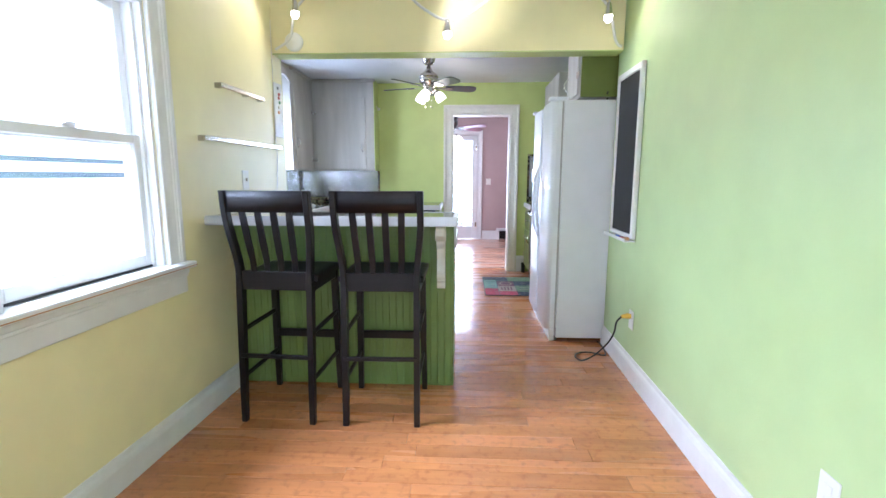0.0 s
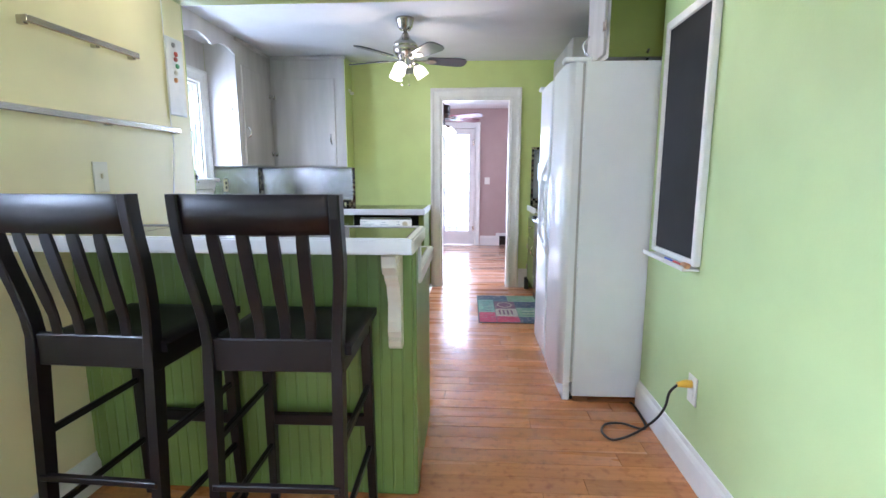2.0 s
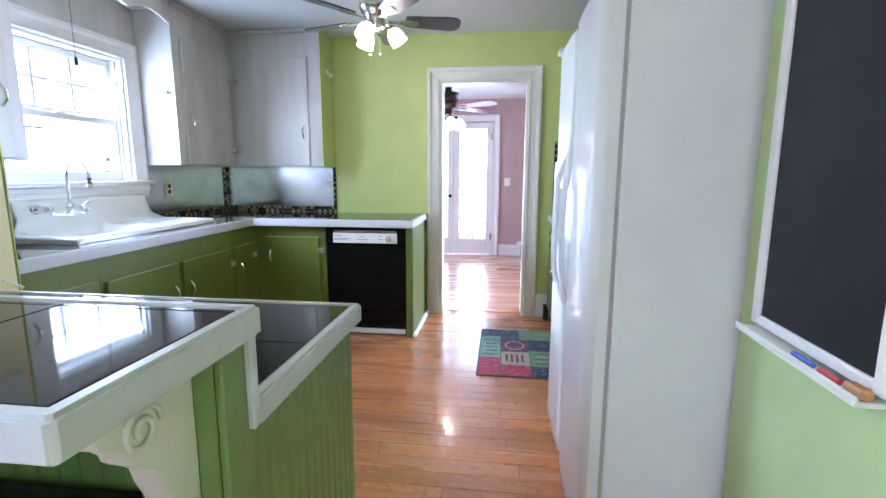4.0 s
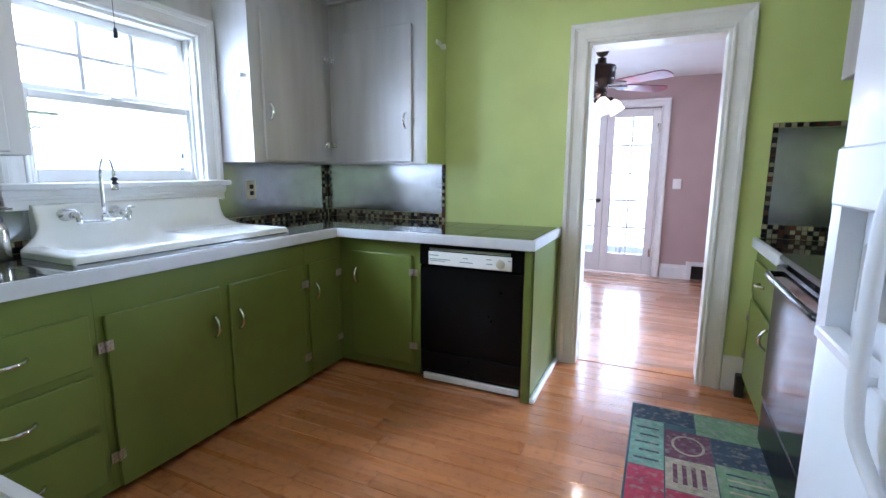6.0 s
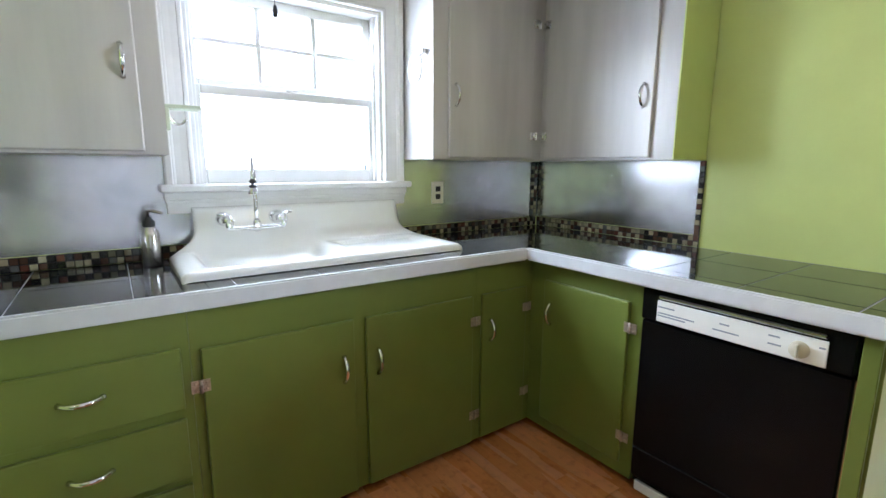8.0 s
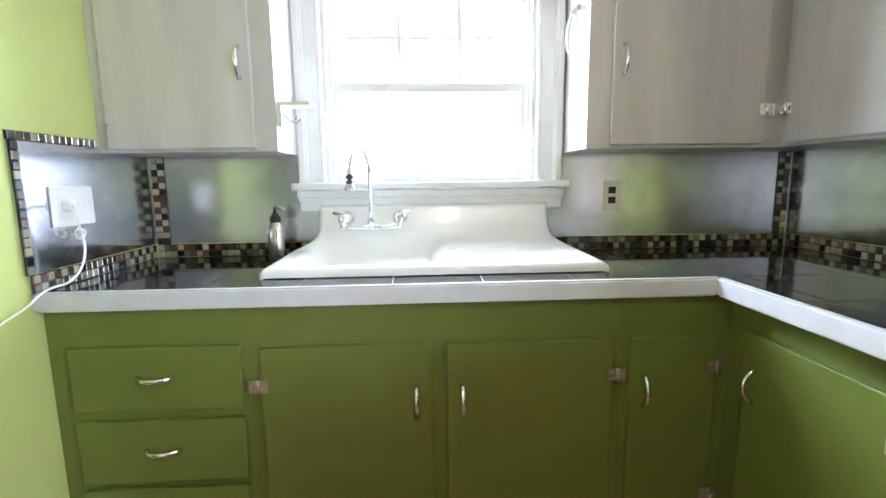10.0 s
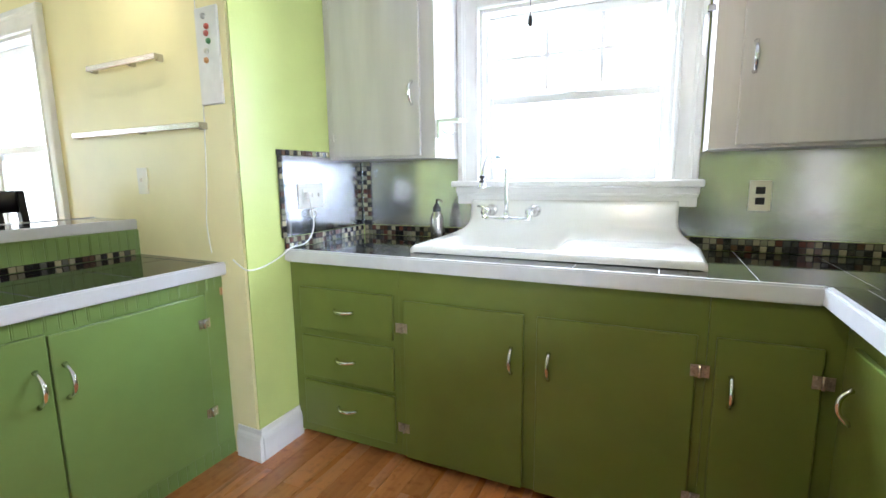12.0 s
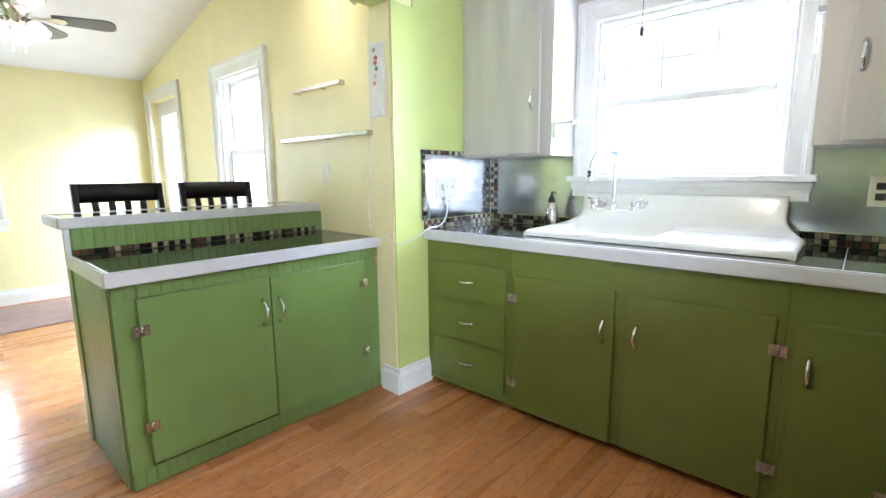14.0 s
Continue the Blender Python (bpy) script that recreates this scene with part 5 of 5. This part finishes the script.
# ---- bar stools ----
def bar_stool():
    """A tall slat-back wooden stool that faces +y, its origin on the floor at its middle."""
    ob = thing("bar_stool", (0, 0, 0), "dark espresso wooden bar stool with slatted curved back", "chair", group="bar stools")
    w, yb, yf = 0.185, -0.205, 0.205
    def post_y(z):
        return yb + 0.035 - 0.068 * smooth01((z - 0.78) / 0.42) - 0.045 * (1 - z / 0.75 if z < 0.75 else 0)
    def bar_of(section, path):
        """A rectangular bar: half sizes (a, b) along x and y at each point."""
        bm = bmesh.new()
        rings = []
        for (x, y, z), (a, b) in zip(path, section):
            rings.append([bm.verts.new((x + sx * a, y + sy * b, z)) for sx, sy in ((-1, -1), (1, -1), (1, 1), (-1, 1))])
        for r, q in zip(rings, rings[1:]):
            for k in range(4):
                bm.faces.new((r[k], r[(k + 1) % 4], q[(k + 1) % 4], q[k]))
        bm.faces.new(rings[0][::-1]), bm.faces.new(rings[-1])
        bmesh.ops.bevel(bm, geom=[e for e in bm.edges if abs(e.verts[0].co.z - e.verts[1].co.z) > 0.01], offset=0.004, segments=1, affect="EDGES", clamp_overlap=True)
        return bm
    for s in (-1, 1):
        zs = [0, 0.2, 0.4, 0.6, 0.70, 0.78, 0.84, 0.90, 0.96, 1.02, 1.08, 1.13, 1.19]
        path = [(s * (w - 0.004 + 0.024 * smooth01((z - 0.75) / 0.3)), post_y(z), z) for z in zs]
        part("leg", bar_of([(0.015, 0.016 + 0.007 * smooth01(z / 0.7)) for z in zs], path), DARKWOOD, ob)
        part("leg", bar_of([(0.015, 0.015), (0.017, 0.017), (0.019, 0.019)], [(s * (w + 0.006), yf + 0.008, 0), (s * w, yf, 0.35), (s * (w - 0.004), yf - 0.006, 0.735)]), DARKWOOD, ob)
        part("stretcher", boxes((s * w - 0.008, s * w + 0.008, yb, yf, 0.221, 0.243), bevel=0.003), DARKWOOD, ob)
        part("stretcher", boxes((s * w - 0.008, s * w + 0.008, yb, yf, 0.464, 0.487), bevel=0.003), DARKWOOD, ob)
    part("footrest", boxes((-w, w, yf - 0.012, yf + 0.012, 0.315, 0.36), bevel=0.004), DARKWOOD, ob)
    part("stretcher", boxes((-w, w, yb - 0.014, yb + 0.006, 0.343, 0.363), bevel=0.003), DARKWOOD, ob)
    part("seat_rail", boxes((-w, w, yb + 0.022, yb + 0.046, 0.692, 0.788), bevel=0.004), DARKWOOD, ob)
    part("seat_rail", boxes((-w, w, yf - 0.02, yf + 0.004, 0.685, 0.735), bevel=0.003), DARKWOOD, ob)
    part("seat_rail", boxes((-w - 0.012, -w + 0.010, yb + 0.02, yf - 0.02, 0.685, 0.735), bevel=0.003), DARKWOOD, ob)
    part("seat_rail", boxes((w - 0.010, w + 0.012, yb + 0.02, yf - 0.02, 0.685, 0.735), bevel=0.003), DARKWOOD, ob)
    bm = bmesh.new()
    n = 12
    top, low = {}, {}
    for i in range(n + 1):
        for j in range(n + 1):
            x, y = -0.215 + 0.43 * i / n, yb + 0.047 + (yf + 0.035 - yb - 0.047) * j / n
            dip = 0.012 * (1 - min(1, (abs(x) / 0.19) ** 2)) * (1 - min(1, (abs(y) / 0.2) ** 2))
            rim = 0.010 * smooth01((0.03 - min(0.215 - abs(x), yf + 0.035 - y)) / 0.03)
            top[i, j], low[i, j] = bm.verts.new((x, y, 0.770 - dip - rim)), bm.verts.new((x, y, 0.736))
    for i in range(n):
        for j in range(n):
            bm.faces.new((top[i, j], top[i + 1, j], top[i + 1, j + 1], top[i, j + 1])).smooth = True
            bm.faces.new((low[i, j], low[i, j + 1], low[i + 1, j + 1], low[i + 1, j]))
    for k in range(n):
        bm.faces.new((top[k, 0], low[k, 0], low[k + 1, 0], top[k + 1, 0])), bm.faces.new((top[k + 1, n], low[k + 1, n], low[k, n], top[k, n]))
        bm.faces.new((top[0, k + 1], low[0, k + 1], low[0, k], top[0, k])), bm.faces.new((top[n, k], low[n, k], low[n, k + 1], top[n, k + 1]))
    part("seat", bm, DARKWOOD, ob)
    bm = bmesh.new()
    rings = []
    for i in range(11):
        x = -0.214 + 0.428 * i / 10
        bow = 0.018 * (1 - (x / 0.214) ** 2)
        rings.append([bm.verts.new((x, post_y(z) - bow + d, z)) for z, d in ((1.087, -0.011), (1.19, -0.011), (1.19, 0.011), (1.087, 0.011))])
    for r, q in zip(rings, rings[1:]):
        for k in range(4):
            bm.faces.new((r[k], q[k], q[(k + 1) % 4], r[(k + 1) % 4])).smooth = k in (0, 2)
    bm.faces.new(rings[0]), bm.faces.new(rings[-1][::-1])
    bmesh.ops.recalc_face_normals(bm, faces=bm.faces)
    part("top_rail", bm, DARKWOOD, ob)
    for k in range(4):
        x = -0.1125 + 0.075 * k
        zs = [0.765, 0.84, 0.90, 0.96, 1.02, 1.06, 1.10]
        part("slat", bar_of([(0.0160, 0.006)] * len(zs), [(x * (0.94 + 0.1 * (z - 0.765) / 0.33), post_y(z) - 0.012 * smooth01((z - 0.77) / 0.2), z) for z in zs]), DARKWOOD, ob)
    return ob


stool = bar_stool()
stool.matrix_basis = pose(-0.430, 2.370, 0, 0, 0, 1.0)
copy_thing(stool, pose(-0.952, 2.375, 0, 0, 0, -2.5))

# ---- chalkboard ----
cb = thing("chalkboard", (1.0, 3.0, 0.87), "black chalkboard in a white frame with a chalk ledge", "chalkboard")
part("board", boxes((1.010, 1.029, 2.868, 3.273, 0.90, 1.885)), BOARD, cb)
for r in ((1.000, 1.029, 2.848, 2.879, 0.875, 1.925), (1.000, 1.029, 3.272, 3.305, 0.875, 1.925), (1.000, 1.029, 2.879, 3.272, 1.884, 1.925), (1.000, 1.029, 2.879, 3.272, 0.875, 0.901)):
    part("frame", boxes(r, bevel=0.005), TRIM, cb)
part("chalk_ledge", boxes((0.960, 1.029, 2.853, 3.298, 0.857, 0.867), (0.960, 0.967, 2.853, 3.298, 0.867, 0.877), bevel=0.002), TRIM, cb)
tagged(part("chalk", tube(bmesh.new(), [(0.98, 2.923, 0.8735), (0.98, 2.983, 0.8735)], 0.006, 8), material("red_chalk", (0.6, 0.08, 0.10), 0.8)), "stick of red chalk on the ledge", "chalk", group="chalks")
tagged(part("chalk", tube(bmesh.new(), [(0.981, 3.003, 0.8735), (0.98, 3.073, 0.8735)], 0.006, 8), material("blue_chalk", (0.15, 0.22, 0.7), 0.8)), "stick of blue chalk on the ledge", "chalk", group="chalks")
tagged(part("eraser", boxes((0.971, 0.995, 2.855, 2.905, 0.8675, 0.887), bevel=0.004), WOODEDGE), "small wooden eraser on the chalk ledge", "eraser")

# extension lead at the outlet
ext = thing("extension_cord", (0.95, 2.9, 0.2), "black extension cord with a yellow plug looping on the floor", "cable")
part("plug", tube(bmesh.new(), [(1.022, 2.825, 0.395), (1.0, 2.825, 0.397), (0.965, 2.825, 0.392)], [0.016, 0.017, 0.010], 10), YELLOWP, ext, "yellow plug")
part("cord", tube(bmesh.new(), spline([(0.968, 2.825, 0.392), (0.94, 2.83, 0.355), (0.935, 2.85, 0.28), (0.915, 2.89, 0.20), (0.87, 2.96, 0.10), (0.82, 3.02, 0.03), (0.78, 3.05, 0.008), (0.76, 3.12, 0.007), (0.80, 3.19, 0.007), (0.88, 3.19, 0.012), (0.95, 3.15, 0.010), (0.985, 3.17, 0.008), (1.0, 3.28, 0.007), (1.0, 3.40, 0.007), (0.99, 3.427, 0.007)], 6), 0.0055, 8), BLACKP, ext)

# ---- rails and magnet board on the yellow wall ----
for y0, y1, z in ((2.52, 3.03, 1.745), (2.33, 3.27, 1.452)):
    rail = thing("wall_rail", (-1.33, (y0 + y1) / 2, z), "brushed steel rail mounted on the yellow wall", "rail", group="steel wall rails")
    part("bar", boxes((-1.322, -1.306, y0, y1, z - 0.012, z + 0.012), bevel=0.002), NICKEL, rail)
    for y in (y0 + 0.012, (y0 + y1) / 2 + 0.05, y1 - 0.012):
        part("bracket", boxes((-1.3495, -1.3221, y - 0.009, y + 0.009, z - 0.016, z + 0.012), bevel=0.002), NICKEL, rail)
mb = thing("magnet_board", (-1.34, 3.32, 1.7), "narrow pale magnet board with round magnets", "board")
part("board", boxes((-1.3495, -1.338, 3.255, 3.385, 1.53, 1.90), bevel=0.004), material("pale_board", (0.74, 0.74, 0.73), 0.35), mb)
for (y, z, c) in ((3.31, 1.865, (0.35, 0.36, 0.36)), (3.325, 1.825, (0.5, 0.10, 0.08)), (3.32, 1.80, (0.45, 0.12, 0.10)), (3.33, 1.77, (0.10, 0.30, 0.14)), (3.315, 1.735, (0.6, 0.58, 0.5)), (3.31, 1.70, (0.6, 0.3, 0.12))):
    part("magnet", lathe(bmesh.new(), [(0, 0.008), (0.010, 0.007), (0.012, 0.0)], m=Matrix.Translation((-1.338, y, z)) @ Euler((0, radians(90), 0)).to_matrix().to_4x4(), n=14), material("magnet", c, 0.4), mb)


# ---- ceiling fans ----
def ceiling_fan(at, ceiling, radius, start, metal, blade_mat, label, blades=5, shades=3, drum=False, low=0.0, shade_start=-1.83):
    """A five-blade fan: canopy, rod, motor, blades on arms, and a cluster of lit shades below."""
    x, y, z = at
    ob = thing("ceiling_fan", (x, y, ceiling), label, "ceiling fan")
    tall = 1.9 if drum else 1.0
    part("canopy", lathe(bmesh.new(), [(0.0, ceiling), (0.072, ceiling - 0.001), (0.072, ceiling - 0.012), (0.066, ceiling - 0.02), (0.056, ceiling - 0.066 * tall), (0.040, ceiling - 0.084 * tall), (0.014, ceiling - 0.092 * tall)], (x, y, 0), 24), metal, ob)
    part("downrod", tube(bmesh.new(), [(x, y, ceiling - 0.08), (x, y, z + 0.07)], 0.011, 10), metal, ob)
    if drum:
        shape = [(0.012, 0.14), (0.034, 0.135), (0.036, 0.10), (0.05, 0.085), (0.108, 0.075), (0.116, 0.062), (0.116, 0.05), (0.110, 0.045), (0.110, -0.02), (0.114, -0.028), (0.098, -0.045), (0.085, -0.07), (0.05, -0.085), (0.045, -0.115), (0.055, -0.13), (0.05, -0.155), (0.0, -0.165)]
    else:
        shape = [(0.012, 0.12), (0.022, 0.115), (0.034, 0.085), (0.052, 0.062), (0.080, 0.045), (0.094, 0.025), (0.094, 0.012), (0.088, 0.008), (0.094, 0.0), (0.092, -0.02), (0.078, -0.045), (0.066, -0.052), (0.060, -0.07), (0.052, -0.085), (0.05, -0.115), (0.042, -0.135), (0.0, -0.14)]
    part("motor", lathe(bmesh.new(), [(r, z + h) for r, h in shape], (x, y, 0), 28), metal, ob, smooth=True)
    for k in range(blades):
        a = start + 2 * math.pi * k / blades
        m = Matrix.Translation((x, y, z - 0.078)) @ Matrix.Rotation(a, 4, "Z") @ Matrix.Rotation(radians(-13), 4, "X")
        bm = bmesh.new()
        out = [(0.17, -0.045), (0.20, -0.053), (radius - 0.07, -0.070), (radius - 0.03, -0.064), (radius - 0.006, -0.04), (radius, -0.01), (radius - 0.002, 0.03), (radius - 0.02, 0.055), (radius - 0.06, 0.066), (0.20, 0.053), (0.17, 0.045)]
        extrude(bm, out, "z", -0.004, 0.004)
        bmesh.ops.transform(bm, matrix=m, verts=bm.verts)
        bl = part("blade", bm, blade_mat, ob)
        bm = bmesh.new()
        extrude(bm, [(0.07, -0.014), (0.13, -0.010), (0.19, -0.035), (0.23, -0.03), (0.25, 0.0), (0.23, 0.03), (0.19, 0.035), (0.13, 0.010), (0.07, 0.014)], "z", -0.010, -0.0045)
        bmesh.ops.transform(bm, matrix=m, verts=bm.verts)
        part("blade_arm", bm, metal, bl)
    for k in range(shades):
        a = shade_start + 2 * math.pi * k / shades
        hub = Vector((x, y, z - 0.115 - low))
        tilt = Matrix.Translation((x + 0.082 * math.cos(a), y + 0.082 * math.sin(a), z - 0.118 - low)) @ Matrix.Rotation(a, 4, "Z") @ Matrix.Rotation(radians(-34), 4, "Y") @ Matrix.Scale(1.25 if drum else 1.0, 4)
        sh = part("shade", lathe(bmesh.new(), [(0.016, -0.008), (0.026, -0.014), (0.040, -0.035), (0.047, -0.06), (0.046, -0.08), (0.050, -0.098), (0.047, -0.097), (0.043, -0.08), (0.044, -0.06), (0.036, -0.036), (0.02, -0.018), (0.0, -0.016)], m=tilt, n=18), SHADE, ob, "lit frosted glass shade")
        part("shade_holder", lathe(bmesh.new(), [(0.0, 0.014), (0.016, 0.012), (0.024, -0.004), (0.024, -0.016)], m=tilt, n=14), metal, sh)
        tip = tilt @ Vector((0, 0, 0.01))
        part("lamp_arm", tube(bmesh.new(), spline([hub + Vector((0, 0, 0.02 + 0.6 * low)), (hub + tip) / 2 + Vector((0, 0, 0.022)), tip], 5), 0.007, 8), metal, sh)
    for dx in (-0.03, 0.03):
        c = bmesh.new()
        tube(c, [(x + dx, y - 0.03, z - 0.13), (x + dx, y - 0.03, z - 0.27)], 0.0012, 5)
        bmesh.ops.create_uvsphere(c, u_segments=8, v_segments=6, radius=0.007, matrix=Matrix.Translation((x + dx, y - 0.03, z - 0.275)))
        part("pull_chain", c, metal, ob)
    return ob


ceiling_fan((-0.385, 4.75, 2.20), 2.419, 0.49, radians(18), NICKEL, BLADE, "brushed nickel ceiling fan with grey blades and lit shades")
bulb_light("fan_bulbs_kitchen", (-0.385, 4.75, 1.985), 13)
ceiling_fan((-0.25, 7.22, 2.05), 2.369, 0.62, radians(39), BRONZE, REDBLADE, "dark bronze ceiling fan with rosewood blades and lit shades", shades=4, drum=True, low=0.07, shade_start=0.35)
bulb_light("fan_bulbs_far", (-0.25, 7.22, 1.76), 9)
DX, DY, DZ = -0.19, 1.38, 2.27
ceiling_fan((DX, DY, DZ), 2.62, 0.50, radians(164), NICKEL, BLADE, "brushed nickel ceiling fan under the sloped dining ceiling")
bulb_light("fan_bulbs_dining", (DX, DY, 2.0), 5)

# ---- flexible track light on the beam ----
tr = thing("track_light", (-0.1, 3.2, 2.3), "white flexible track light with small lit spots on the beam", "light")
part("ceiling_plate", lathe(bmesh.new(), [(0, 0.03), (0.05, 0.028), (0.062, 0.015), (0.062, 0)], m=Matrix.Translation((-1.19, 3.279, 2.16)) @ Euler((radians(90), 0, 0)).to_matrix().to_4x4(), n=24), PLASTIC, tr)
part("track", tube(bmesh.new(), spline([(-1.30, 3.22, 2.10), (-1.19, 3.20, 2.17), (-1.12, 3.14, 2.33), (-0.95, 3.13, 2.45), (-0.70, 3.13, 2.49), (-0.45, 3.11, 2.43), (-0.28, 3.10, 2.30), (-0.13, 3.10, 2.235), (0.05, 3.10, 2.30), (0.25, 3.11, 2.45), (0.50, 3.13, 2.52), (0.72, 3.15, 2.43), (0.87, 3.14, 2.32), (0.95, 3.20, 2.13), (1.0, 3.24, 2.10)], 6), 0.009, 8), PLASTIC, tr)
for x, z in ((-1.11, 2.300), (-0.135, 2.165), (0.865, 2.25)):
    head = part("spot_head", lathe(bmesh.new(), [(0.0, 0.075), (0.012, 0.07), (0.017, 0.05), (0.024, 0.01), (0.027, -0.008)], (x, 3.09, z), 16), CHROME, tr)
    part("spot_bulb", lathe(bmesh.new(), [(0.0265, -0.004), (0.024, -0.03), (0.014, -0.045), (0.0, -0.05)], (x, 3.09, z), 16), BULB, head, "glowing spot bulb")
    part("spot_stem", tube(bmesh.new(), [(x, 3.09, z + 0.07), (x + 0.01, 3.11, z + 0.09)], 0.006, 8), PLASTIC, head)
    spot_light("spot_lamp", (x, 3.05, z - 0.06), (x, 2.6, z - 1.2), 2.5, 130)
spot_light("spot_wash", (-0.10, 2.95, 2.42), (0.06, 3.28, 2.25), 7, 100)
spot_light("spot_wash", (0.80, 2.95, 2.42), (1.03, 2.7, 1.9), 9, 110)
spot_light("spot_wash", (-1.10, 3.0, 2.40), (-1.35, 2.9, 2.15), 6, 110)

# ---- the dining room stands slightly askew to the kitchen ----
def lean(names, pivot, degrees, shift=(0, 0, 0)):
    m = Matrix.Translation(Vector(pivot) + Vector(shift)) @ Matrix.Rotation(radians(degrees), 4, "Z") @ Matrix.Translation(-Vector(pivot))
    for ob in list(scene.objects):
        if ob.parent is None and ob.name in names:
            ob.matrix_basis = m @ ob.matrix_basis


WEST_BOARD = [o.name for o in scene.objects if o.name.startswith("baseboard")]
lean({"wall_west_dining", "wall_south", "ceiling_dining", "window_1", "window_casing_1", "window_3", "window_casing_3", "door_1", "door_casing_back", "wall_rail", "wall_rail.001", "magnet_board", "wall_cable", "light_switch.001", WEST_BOARD[0], WEST_BOARD[1], WEST_BOARD[4]}, (-1.35, 3.3, 0), -1.7)
lean({"wall_east_dining", "chalkboard", "chalk", "chalk.001", "eraser", "extension_cord", "power_outlet", "power_outlet.001", WEST_BOARD[3]}, (1.03, 3.42, 0), -0.9, (0.014, 0, 0))

# ---- floor planks (last: many pieces) ----
def planks(parent, x0, x1, y0, y1, w, seed, lo=0.7, hi=1.7, mat=FLOOR):
    """Long narrow boards in rows along x, each an object of its own."""
    r = random.Random(seed)
    cache = {}
    n = round((y1 - y0) / w)
    w = (y1 - y0) / n
    for j in range(n):
        x = x0 - r.uniform(0, 0.9)
        while x < x1:
            ln = round(r.uniform(lo, hi), 1)
            a, b = max(x, x0), min(x + ln, x1)
            x += ln
            if b - a < 0.03:
                continue
            key = round(b - a, 3)
            if key not in cache:
                cache[key] = piece_mesh("plank", box(bmesh.new(), -key / 2 + 0.0006, key / 2 - 0.0006, -w / 2 + 0.0005, w / 2 - 0.0005, -0.012, 0, bevel=0.0008), mat)
            piece("plank", cache[key], parent, ((a + b) / 2, y0 + (j + 0.5) * w, r.uniform(-0.0003, 0)))


floor = thing("floor", (0, 3, 0), "glossy orange-brown bamboo plank floor", "floor", kind="structure")
planks(floor, -2.3, 1.5, 3.43, 6.20, 0.096, 3)
planks(floor, -1.49, 1.15, -0.97, 3.43, 0.096, 4)
far_floor = thing("floor_far", (0, 7.8, 0), "glossy brown plank floor of the far room", "floor", kind="structure")
planks(far_floor, -3.0, 1.65, 6.21, 9.44, 0.105, 6, 1.2, 2.4, FARFLOOR)
